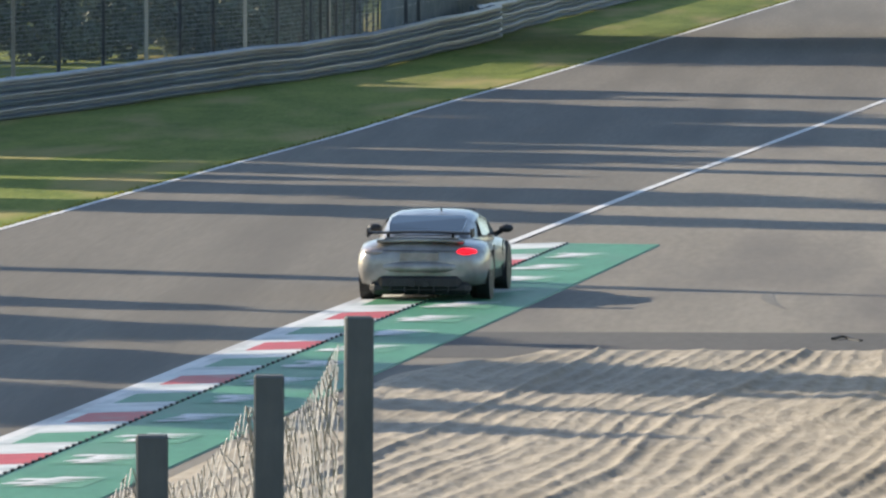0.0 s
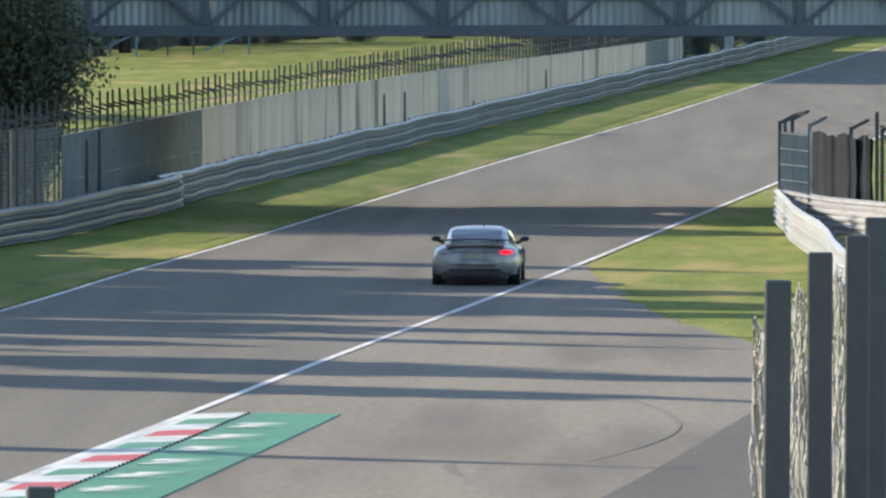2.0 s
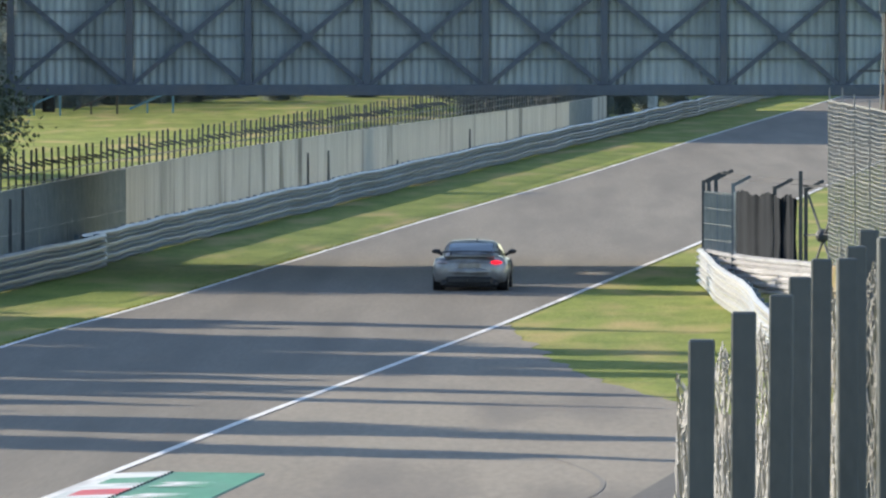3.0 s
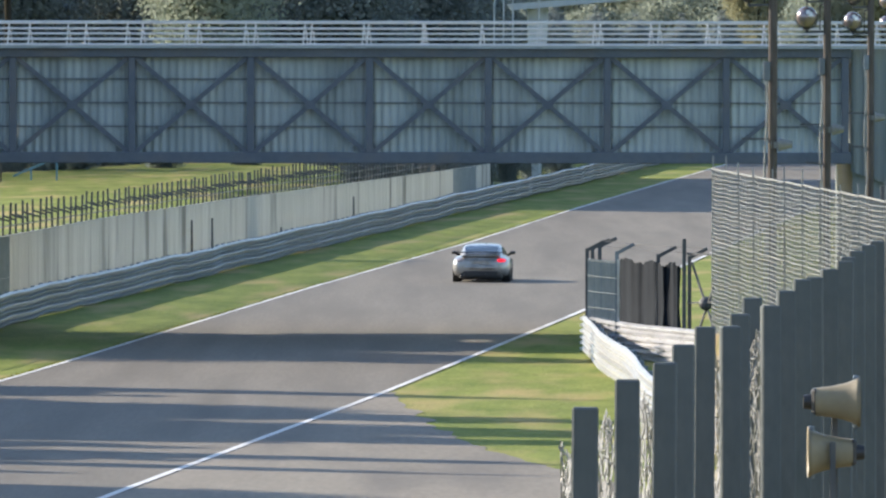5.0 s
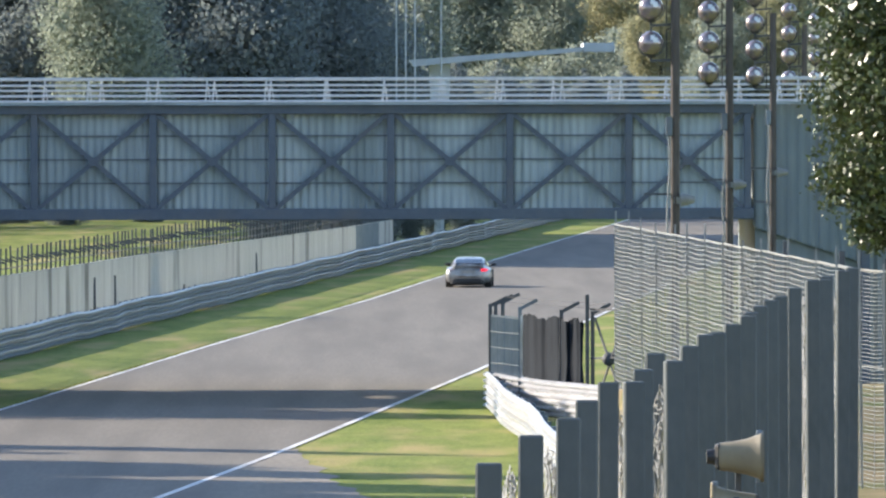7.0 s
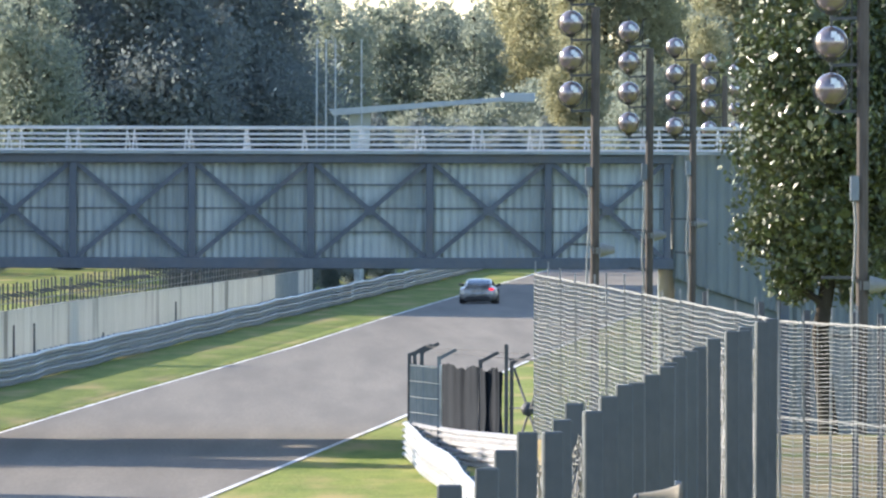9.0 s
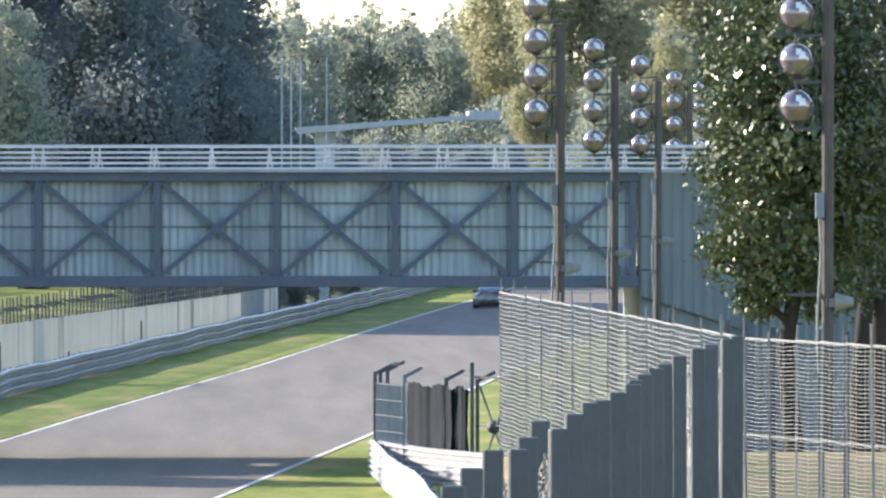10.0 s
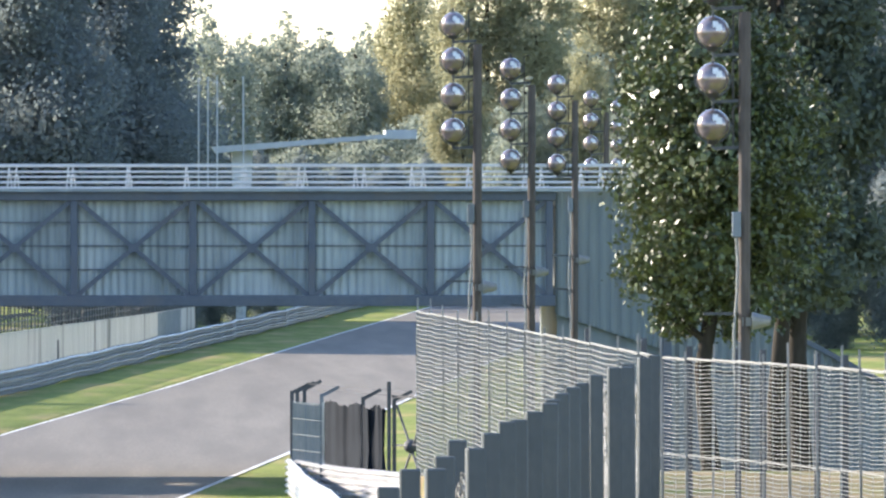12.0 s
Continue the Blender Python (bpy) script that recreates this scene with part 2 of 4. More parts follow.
def tube(name, pts, r, material, parent, sides=6):
    """One bent pipe through the points."""
    verts = [(x + r * math.cos(2 * math.pi * i / sides), y + r * math.sin(2 * math.pi * i / sides), z) for x, y, z in pts for i in range(sides)]
    faces = [(sides * k + i, sides * k + (i + 1) % sides, sides * k + sides + (i + 1) % sides, sides * k + sides + i) for k in range(len(pts) - 1) for i in range(sides)]
    return raw(name, verts, faces, material, parent, smooth=True)


def disc(bm, c, r0, r1, depth, axis="y", segments=20):
    r = bmesh.ops.create_cone(bm, cap_ends=True, segments=segments, radius1=r0, radius2=r1, depth=depth)
    turn = {"z": pose(*c), "y": pose(*c, 90), "x": pose(*c, 0, 90)}[axis]
    bmesh.ops.transform(bm, matrix=turn, verts=r["verts"])
    return bm


def ball(bm, c, r, sub=2, scale=(1, 1, 1)):
    q = bmesh.ops.create_icosphere(bm, subdivisions=sub, radius=r)
    bmesh.ops.transform(bm, matrix=Matrix.Translation(c) @ Matrix.Diagonal((*scale, 1)), verts=q["verts"])
    return bm


def B():
    return bmesh.new()


def smoothstep(a, b, x):
    t = min(1.0, max(0.0, (x - a) / (b - a)))
    return t * t * (3 - 2 * t)


def track(table):
    """A smooth line x(y) through a few stations placed to fit the camera's view."""
    ys, xs = np.array(sorted(table)), None
    xs = np.array([table[y] for y in ys])

    def at(y):
        return float(np.interp(y, ys, xs))

    def soft(y):
        return (at(y - 8) + 2 * at(y - 4) + 3 * at(y) + 2 * at(y + 4) + at(y + 8)) / 9
    return soft


def ribbon(name, left, right, y0, y1, z, material, step=4.0, kind="structure", label="", category="", thick=0.0, parent=None):
    n = max(2, int((y1 - y0) / step) + 1)
    verts, faces = [], []
    for i in range(n):
        y = y0 + (y1 - y0) * i / (n - 1)
        verts += [(left(y), y, z), (right(y), y, z)]
        if i:
            faces.append((2 * i - 2, 2 * i - 1, 2 * i + 1, 2 * i))
    ob = raw(name, verts, faces, material, parent)
    return tagged(ob, label, category, "", kind) if not parent else ob
# ---- the ground ----
LEFT = track({60: -22.0, 120: -18.4, 160: -15.3, 183: -13.6, 197: -12.4, 215: -11.3, 230: -10.1, 309: -4.9, 379: 0.1, 442: 4.1, 494: 7.6, 571: 12.9, 900: 35.0})
RIGHT = track({60: -15.0, 103: -11.45, 111: -10.75, 130: -9.3, 150: -7.6, 155: -7.2, 172: -5.85, 217: -1.98, 285: 3.27, 400: 11.5, 600: 25.5, 900: 47.0})
OUTER = track({60: -12.3, 103: -8.8, 124: -7.2, 131: -6.6, 154: -4.85, 170: -3.7})
BANK = track({20: -1.0, 30: -0.3, 38: 0.1, 78: 3.0, 100: 2.95, 122: 3.05, 140: 3.9})


def height(x, y):
    """The banks: one under the camera, one along the fences; the park's slope behind the wall."""
    near = 6.0 - 2.8 * smoothstep(14, 35, y)
    near *= 1 - smoothstep(46, 60, y)
    b = BANK(y)
    side = 4.15 * smoothstep(b - 1.1, b - 0.1, x) * (1 - smoothstep(124, 131, y))
    z = max(near, side)
    if y > 250:
        w = LEFT(y) - 7
        z = max(z, 0.4 * smoothstep(0, 14, w - x) * smoothstep(250, 300, y))
    return z


def ground():
    xs = sorted(set([-1500, -800, -400, -200, -120, -80, -60, -50, -44, -40, -36, -32, -28, -25, -22, -19, -16, -13, -10, -8, -6]
                    + [-5 + 0.5 * i for i in range(31)] + [12, 15, 18, 22, 26, 30, 36, 44, 60, 90, 150, 300, 800, 1500]))
    ys = sorted(set([-600, -200, -80, -40, -20, -10, 0, 6, 10] + [12 + 2 * i for i in range(67)]
                    + list(range(150, 620, 10)) + [660, 720, 800, 900, 1100, 1500, 2500, 4500]))
    verts = [(x, y, height(x, y) + (0.05 * noise.noise((x * 0.3, y * 0.1, 0)) if height(x, y) > 0.3 else 0)) for y in ys for x in xs]
    n = len(xs)
    faces = [(j * n + i, j * n + i + 1, (j + 1) * n + i + 1, (j + 1) * n + i) for j in range(len(ys) - 1) for i in range(n - 1)]
    ob = raw("ground", verts, faces, GRASS, smooth=True)
    tagged(ob, "mown green and yellowing grass round the track", "grass", kind="structure")
    ob.data.materials.append(EARTH)
    for p in ob.data.polygons:
        c = p.center
        if c.y < 145 and c.z > 1.2:
            p.material_index = 1


ground()
ribbon("road", LEFT, RIGHT, 60, 900, 0.012, ASPHALT, label="worn grey asphalt race track running straight under the bridge", category="race track")

# run-off asphalt beside the corner exit, with an older darker patch
RUN_R = track({60: -3.0, 118: 3.0, 132: 3.0, 156: 3.4, 170: 3.2, 180: 1.9, 185: 0.7, 196: -0.4, 208: -1.0, 219: -1.75})
ribbon("pavement", RIGHT, lambda y: RUN_R(y) + 0.35 * noise.noise((0, y * 0.45, 5)) + 0.15 * noise.noise((0, y * 1.7, 9)), 60, 219, 0.008, RUNOFF, step=0.8, label="pale dusty run-off asphalt beside the kerb", category="pavement")
PATCH_L = track({60: -4.0, 122: -2.0, 129: -1.2, 133: -0.6, 156: 1.5, 170: 2.9})
ribbon("pavement_patch", PATCH_L, RUN_R, 60, 170, 0.014, DARKASPHALT, label="darker old asphalt patch beside the run-off", category="pavement")
ribbon("pavement_strip", OUTER, lambda y: 1.5, 126, 131.5, 0.011, DARKASPHALT, label="darker asphalt strip along the gravel", category="pavement")

# painted lines
ribbon("line_left", LEFT, lambda y: LEFT(y) + 0.14, 60, 900, 0.02, WHITELINE, label="worn white painted edge line", category="line")
ribbon("line_right", RIGHT, lambda y: RIGHT(y) + 0.145, 60, 900, 0.021, WHITELINE, label="worn white painted edge line", category="line")


def kerb():
    """Raised kerb: painted blocks, a sawtooth edge, and a green apron with wedge ribs."""
    k = thing("kerb", "red, white and green painted kerb with a ribbed green apron", "kerb", kind="structure")
    y0, y1 = 88.0, 154.2
    inner = lambda y: RIGHT(y) + 0.17
    mid = lambda y: RIGHT(y) + 0.17 + (OUTER(y) - RIGHT(y)) * 0.36
    step = 1.7
    n = int((y1 - y0) / step)
    order = [KWHITE, KGREEN, KWHITE, KRED]
    for i in range(n):
        b, a = y1 - step * i, y1 - step * (i + 1) + 0.02
        z0, z1 = 0.02, 0.055
        f = [(0, 1, 2, 3), (0, 4, 5, 1), (1, 5, 6, 2), (2, 6, 7, 3), (3, 7, 4, 0)]
        paint = order[i % 4]
        # a white margin runs along the track side of the coloured blocks
        rim = lambda y: inner(y) + (mid(y) - inner(y)) * 0.17
        for near, far, za, zb, m in ((lambda y: inner(y) - 0.03, rim, z0, z0 + 0.010, KWHITE), (rim, mid, z0 + 0.010, z1, paint)):
            v = [(near(a), a, za), (far(a), a, zb), (far(b), b, zb), (near(b), b, za), (near(a), a, 0), (far(a), a, 0), (far(b), b, 0), (near(b), b, 0)]
            raw("kerb_block" if m is paint else "kerb_margin", v, f, m, k)
    # green apron
    m = int((y1 - y0) / 1.1)
    verts, faces = [], []
    for i in range(m + 1):
        y = y0 + (y1 - y0) * i / m
        verts += [(mid(y), y, 0.04), (OUTER(y), y, 0.025), (OUTER(y) + 0.02, y, 0.0)]
        if i:
            a = 3 * i
            faces += [(a - 3, a - 2, a + 1, a), (a - 2, a - 1, a + 2, a + 1)]
    raw("apron", verts, faces, KGREEN, k, "worn green painted apron")
    bm = B()
    i = 0
    while y0 + 0.42 * i < y1 - 0.2:
        y = y0 + 0.42 * i
        box(bm, mid(y) - 0.012, y, 0.0, mid(y) + 0.02, y + 0.2, 0.062)
        i += 1
    part("sawtooth_edge", bm, RUBBER_DARK, k, "dark sawtooth edge of the kerb")
    for i in range(19):
        y = y1 - 3.2 - 3.3 * i
        x0, x1 = mid(y) + 0.08, OUTER(y) - 0.42
        wedge = [(x0, y - 1.3, 0.043), (x1 - 0.1, y - 1.3, 0.034), (x1 + 0.05, y, 0.034), (x0 + 0.1, y, 0.045)]
        raw("rib", wedge, [(0, 1, 2, 3)], PALEGREEN, k)
        for j in range(5):
            ya, tip = y - 0.1 - 0.24 * j, x1 + 0.12 - 0.10 * j - 0.06 * random.random()
            xa = tip - random.uniform(0.6, 0.95) + 0.05 * j
            st = [(xa, ya - 0.2, 0.052 - 0.001 * j), (tip, ya + 0.02, 0.052 - 0.001 * j), (xa + 0.12, ya + 0.1, 0.052 - 0.001 * j)]
            raw("worn_streak", st, [(0, 1, 2)], WORN_AND_GLINT, k)


def marks():
    """Tyre marks on the run-off and a scrap of rubber by the gravel."""
    for x0, y0, x1, y1, bend, w in ((-0.6, 160, -1.0, 141, 1.1, 0.035), (-2.9, 141, -2.6, 137, -0.1, 0.09)):
        verts, faces = [], []
        for i in range(17):
            t = i / 16
            x, y = x0 + (x1 - x0) * t + bend * math.sin(math.pi * t), y0 + (y1 - y0) * t
            ww = w * (0.4 + 0.6 * math.sin(math.pi * min(1, t + 0.1)))
            verts += [(x - ww, y, 0.0165), (x + ww, y, 0.0165)]
            if i:
                faces.append((2 * i - 2, 2 * i - 1, 2 * i + 1, 2 * i))
        tagged(raw("tyre_mark", verts, faces, MARK), "faint dark tyre mark on the run-off asphalt", "tyre mark", "tyre marks", "structure")
    bm = B()
    for i in range(4):
        beam(bm, (-1.85 + 0.09 * i, 129.9 + 0.25 * math.sin(i), 0.03 + 0.02 * math.sin(i * 1.4)), (-1.76 + 0.09 * i, 129.9 + 0.25 * math.sin(i + 1), 0.03 + 0.02 * math.sin(i * 1.4 + 1.4)), 0.05, 0.03)
    tagged(part("rubber_scrap", bm, RUBBER_DARK), "curled black scrap of tyre rubber on the asphalt", "debris")


marks()


def gravel():
    """A raked gravel bed: furrows run slantwise along it."""
    nx, ny = 300, 260
    verts, faces = [], []
    for j in range(ny + 1):
        y = 86 + 41.5 * j / ny
        a, b = OUTER(y) + 0.25 + 1.2 * smoothstep(122, 127.5, y), 1.0 + 0.4 * math.sin(y * 0.7) - 1.6 * smoothstep(121, 127, y)
        for i in range(nx + 1):
            x = a + (b - a) * i / nx
            edge = min(1, (x - a) / 0.3, (b - x) / 0.3, (127.5 - y) / 0.8)
            w = x * (1.0 + 0.004 * (y - 110)) - (y - 100) * 0.075 + 0.42 * noise.noise((x * 0.45, y * 0.07, 2)) + 0.10 * noise.noise((x * 1.4, y * 0.25, 8))
            z = 0.042 * (1 - abs(math.sin(w * math.pi / 0.31))) * (0.55 + 0.8 * noise.noise((x * 0.9, y * 0.10, 7)))
            z += 0.030 * (1 - abs(math.sin(w * math.pi / 1.37 + 0.6))) ** 5
            z += 0.016 * noise.noise((x * 1.6, y * 0.35, 3)) + 0.014 * noise.noise((x * 6, y * 1.6, 1)) + 0.012 * noise.noise((x * 14, y * 4.5, 4))
            verts.append((x, y, 0.02 + max(0.0, edge) * (0.035 + z)))
    n = nx + 1
    faces = [(j * n + i, j * n + i + 1, (j + 1) * n + i + 1, (j + 1) * n + i) for j in range(ny) for i in range(nx)]
    ob = raw("gravel_bed", verts, faces, GRAVEL, smooth=True)
    tagged(ob, "raked pale gravel trap with slanting furrows", "gravel", kind="structure")


kerb()
gravel()


def tufts():
    """Loose blades over the verges, thicker at their edges; far too many to count."""
    rng = np.random.default_rng(3)
    verts, faces = [], []

    def blade(x, y, s):
        a = rng.uniform(0, math.pi)
        dx, dy, h = math.cos(a) * s * 0.5, math.sin(a) * s * 0.5, s * rng.uniform(0.5, 1.1)
        n = len(verts)
        lean = rng.uniform(-0.5, 0.5) * s
        verts.extend([(x - dx, y - dy, -0.01), (x + dx, y + dy, -0.01), (x + lean, y + dy, h)])
        faces.append((n, n + 1, n + 2))
    for _ in range(6000):
        y = 150 + 300 * rng.random() ** 1.4
        blade(LEFT(y) - rng.uniform(-0.05, 0.12), y, rng.uniform(0.03, 0.07))
    tagged(raw("grass_tufts", verts, faces, TUFT), "short uneven grass blades on the verges", "grass", kind="stuff")


tufts()
# ---- guard rails ----
def rail_mesh(length):
    """One W-beam section along +y, its face towards +x."""
    prof = [(0.0, -0.142), (0.022, -0.145), (0.10, -0.098), (0.104, -0.055), (0.012, -0.018), (0.012, 0.018), (0.104, 0.055), (0.10, 0.098), (0.022, 0.145), (0.0, 0.142)]
    verts = [(x, 0, z) for x, z in prof] + [(x, length, z) for x, z in prof]
    n = len(prof)
    me = bpy.data.meshes.new("rail")
    me.from_pydata(verts, [], [(i, i + 1, n + i + 1, n + i) for i in range(n - 1)])
    me.update()
    me.materials.append(ZINC)
    return me

def post_mesh(h):
    bm = B()
    box(bm, -0.14, -0.05, 0, -0.02, 0.05, h, 0.008)
    me = bpy.data.meshes.new("rail_post")
    bm.to_mesh(me)
    bm.free()
    me.materials.append(ZINC)
    return me


POST = post_mesh(0.98)


def guard_rail(name, pts, rails, label, flip=1, seg=6.0, steel=None):
    """Rails bolted to posts along a polyline of (x, y, z) stations."""
    g = thing(name, label, "guard rail")
    pts = [Vector(p) for p in pts]
    length = [(pts[i + 1] - pts[i]).length for i in range(len(pts) - 1)]
    total, s, runs = sum(length), 0.0, []

    def at(s):
        # the line settles and bulges a little from post to post
        sway = Vector((0.045 * math.sin(s * 0.31) + 0.03 * math.sin(s * 0.83 + 1), 0, 0.022 * math.sin(s * 0.24 + 2) + 0.014 * math.sin(s * 0.71)))
        for i, q in enumerate(length):
            if s <= q or i == len(length) - 1:
                return pts[i].lerp(pts[i + 1], s / q) + sway
            s -= q
    cache = {}
    while s < total - 0.3:
        e = min(total, s + seg)
        a, b = at(s), at(e)
        d = b - a
        ang = math.atan2(-d.x, d.y)
        ln = round(d.length + 0.12, 1)
        if ln not in cache:
            cache[ln] = rail_mesh(ln)
            if steel:
                cache[ln].materials[0] = steel
        pitch = math.atan2(b.z - a.z, d.xy.length)
        for k in range(rails):
            r = shared("rail", cache[ln], None, g)
            r.matrix_basis = Matrix.Translation(a + Vector((0, 0, 0.145 + 0.293 * k + random.uniform(-0.004, 0.004)))) @ Matrix.Rotation(ang, 4, "Z") @ Matrix.Rotation(pitch, 4, "X") @ Matrix.Rotation(radians(random.uniform(-2.5, 2.5)), 4, "Y") @ Matrix.Diagonal((flip, 1, 1, 1))
        for u in (0.02, 0.5):
            p = shared("rail_post", POST, None, g)
            c = a.lerp(b, u)
            p.matrix_basis = Matrix.Translation((c.x - 0.02 * flip, c.y, c.z)) @ Matrix.Rotation(ang, 4, "Z") @ Matrix.Diagonal((flip, 1, rails * 0.293 / 0.98, 1))
        s = e
    return g


ARMCO = {170: -27.0, 190: -22.6, 204: -19.75, 215: -17.7, 227: -15.6, 241: -13.7, 251: -13.05, 262: -12.35}
first = [(ARMCO[y], y, 0.0) for y in sorted(ARMCO)]
guard_rail("guard_rail", first, 3, "dull galvanised triple guard rail behind the grass verge", seg=4.0)
guard_rail("guard_rail", [(-12.85, 259.0, 0.0), (-12.05, 272.0, 0.0), (-6.65, 350.0, 0.0), (1.0, 460.0, 0.0), (13.6, 640.0, 0.0)], 3, "dull galvanised triple guard rail along the mesh fence", seg=4.0)


# ---- mesh fence and the post fence behind it ----
def wall_line(y):
    return -13.25 + (y - 264) * 0.0692


def wall_top(y):
    return float(np.interp(y, (246, 300, 340, 446, 471), (2.24, 2.33, 2.24, 1.85, 1.80)))

def mesh_fence():
    """Panels of close upright wires between posts, nearly opaque along the track and open across it."""
    w = thing("mesh_fence", "weathered beige debris fence of close upright wires behind the guard rail", "fence")
    y = 246.0
    while y < 470.5:
        e = min(y + 3.0, 471)
        a, b = Vector((wall_line(y), y, 0)), Vector((wall_line(e), e, 0))
        z0, z1 = wall_top(y), wall_top(e)
        # bays before y 276 are sparser; these and 447 to 461 are darker grey
        old = y < 276
        grey = old or 447 <= y < 461
        verts, faces = [], []
        n = int((e - y) / (0.10 if old and int(y) % 2 else 0.075 if old else 0.06))
        for k in range(n):
            u = (k + 0.5 + random.uniform(-0.2, 0.2)) / n
            c, zt, r = a.lerp(b, u), z0 + (z1 - z0) * u, random.choice((0.006, 0.007, 0.0075))
            m, lean = len(verts), random.uniform(-0.012, 0.012)
            for z, o in ((0.03, 0.0), (zt - 0.03, lean)):
                verts += [(c.x - r, c.y - r + o, z), (c.x + r, c.y - r + o, z), (c.x + r, c.y + r + o, z), (c.x - r, c.y + r + o, z)]
            faces += [(m + q, m + (q + 1) % 4, m + 4 + (q + 1) % 4, m + 4 + q) for q in range(4)] + [(m + 4, m + 5, m + 6, m + 7)]
        raw("mesh_panel", verts, faces, DARKNET if grey else MESHWIRE, w)
        bm = B()
        for z in (0.05, 0.5, 1.0):
            beam(bm, (a.x - 0.012, a.y, z * (z0 - 0.03)), (b.x - 0.012, b.y, z * (z1 - 0.03)), 0.024)
        part("cross_wire", bm, MESHWIRE, w)
        bm = B()
        box(bm, a.x - 0.09, a.y - 0.03, 0, a.x - 0.03, a.y + 0.03, z0)
        part("post", bm, DARKSTEEL if old else MESHWIRE if random.random() < 0.7 else CONCRETE, w)
        y = e
    # a few rusty stays lean on the track side
    for y, h in ((250.5, 2.0), (253.0, 2.2), (327.0, 1.75), (334.0, 1.7), (360.0, 0.9), (392.0, 1.5)):
        bm = B()
        beam(bm, (wall_line(y) + 0.06, y, 0.0), (wall_line(y) + 0.03, y + 0.15, h), 0.09)
        part("stay", bm, DARKSTEEL, w)
    bm = B()
    box(bm, wall_line(471) - 0.1, 471, 0, wall_line(471) + 0.06, 471.2, 1.8)
    part("end_post", bm, CONCRETE, w)

def spike_fence():
    """Dark steel posts with cranked tops and two wires, behind the wall."""
    f = thing("fence", "dark steel fence of closely set posts with cranked tops", "fence")
    bm = B()
    box(bm, -0.028, -0.028, 0, 0.028, 0.028, 1.0)
    post = bpy.data.meshes.new("post")
    beam(bm, (0, 0, 0.72), (0.36, 0, 0.62), 0.045)
    bm.to_mesh(post)
    bm.free()
    post.materials.append(DARKSTEEL)
    bm = B()
    box(bm, -0.028, -0.028, 0, 0.028, 0.028, 1.0)
    plain = bpy.data.meshes.new("lower_post")
    bm.to_mesh(plain)
    bm.free()
    plain.materials.append(DARKSTEEL)
    y = 236.0
    while y < 470:
        p = shared("post", post, None, f)
        base = 1.98 - 0.0009 * max(0.0, y - 300)
        p.matrix_basis = pose(wall_line(y) - 0.35, y, base, random.uniform(-1.5, 1.5), random.uniform(-2, 2), random.uniform(-12, 12)) @ Matrix.Diagonal((1, 1, 1.05 + 0.1 * random.random(), 1))
        q = shared("lower_post", plain, None, f)
        q.matrix_basis = pose(wall_line(y) - 0.35, y, 0.0) @ Matrix.Diagonal((1, 1, base + 0.05, 1))
        y += random.choice((1.3, 1.5, 1.7))
    for z in (0.25, 0.5):
        bm = B()
        beam(bm, (wall_line(236) - 0.35, 236, 2.0 + z), (wall_line(470) - 0.35, 470, 1.83 + z), 0.03)
        part("wire", bm, DARKSTEEL, f)


mesh_fence()
spike_fence()


def net(bm, a, b, z0, z1, dz, dx, t, sag=0.0):
    """Horizontal and upright strands between two feet."""
    a, b = Vector((a[0], a[1], 0)), Vector((b[0], b[1], 0))
    n = int((z1 - z0) / dz)
    for i in range(n + 1):
        z = z0 + dz * i
        m = (a + b) / 2
        beam(bm, (a.x, a.y, z), (m.x, m.y, z - sag), t)
        beam(bm, (m.x, m.y, z - sag), (b.x, b.y, z), t)
    k = max(1, int((b - a).length / dx))
    for i in range(k):
        p = a.lerp(b, i / k)
        beam(bm, (p.x, p.y, z0), (p.x, p.y, z1), t)


def debris_fence():
    """Tall debris netting on posts where the wall stops."""
    f = thing("debris_fence", "tall grey debris netting on steel posts behind the guard rail", "fence")
    pts = [(-29.5, 184), (-24.6, 200), (-21.2, 212), (-18.4, 224), (-16.2, 234), (-14.55, 246)]
    for i in range(len(pts) - 1):
        a, b = Vector((*pts[i], 0)), Vector((*pts[i + 1], 0))
        k = 4
        for j in range(k):
            p, q = a.lerp(b, j / k), a.lerp(b, (j + 1) / k)
            bm = B()
            beam(bm, (p.x, p.y, 0), (p.x, p.y, 2.5), 0.09)
            part("post", bm, DARKSTEEL if (i * 4 + j) % 3 else CONCRETE, f)
            bm = B()
            net(bm, p, q, 0.6, 2.45, 0.1, 0.12, 0.010)
            part("netting", bm, DARKNET, f)


debris_fence()


# ---- the bridge ----
BY, BZ, BX0, BAY, NBAY = 255.4, 4.5, -14.4, 2.992, 8
BTOP, BDEEP = 7.42, 12.0


def corrugated(x0, x1, z0, z1, y, pitch=0.2, deep=0.03, slope=0.0):
    """A trapezoid-profiled sheet facing -y."""
    n = int(round((x1 - x0) / pitch))
    verts, faces = [], []
    for i in range(n * 4 + 1):
        x = x0 + (x1 - x0) * i / (n * 4)
        d = -deep if i % 4 in (1, 2) else 0.0
        lo = z0 - slope * (x - x0)
        verts += [(x, y + d, lo), (x, y + d, z1)]
        if i:
            k = 2 * i
            faces.append((k - 2, k, k + 1, k - 1))
    return verts, faces


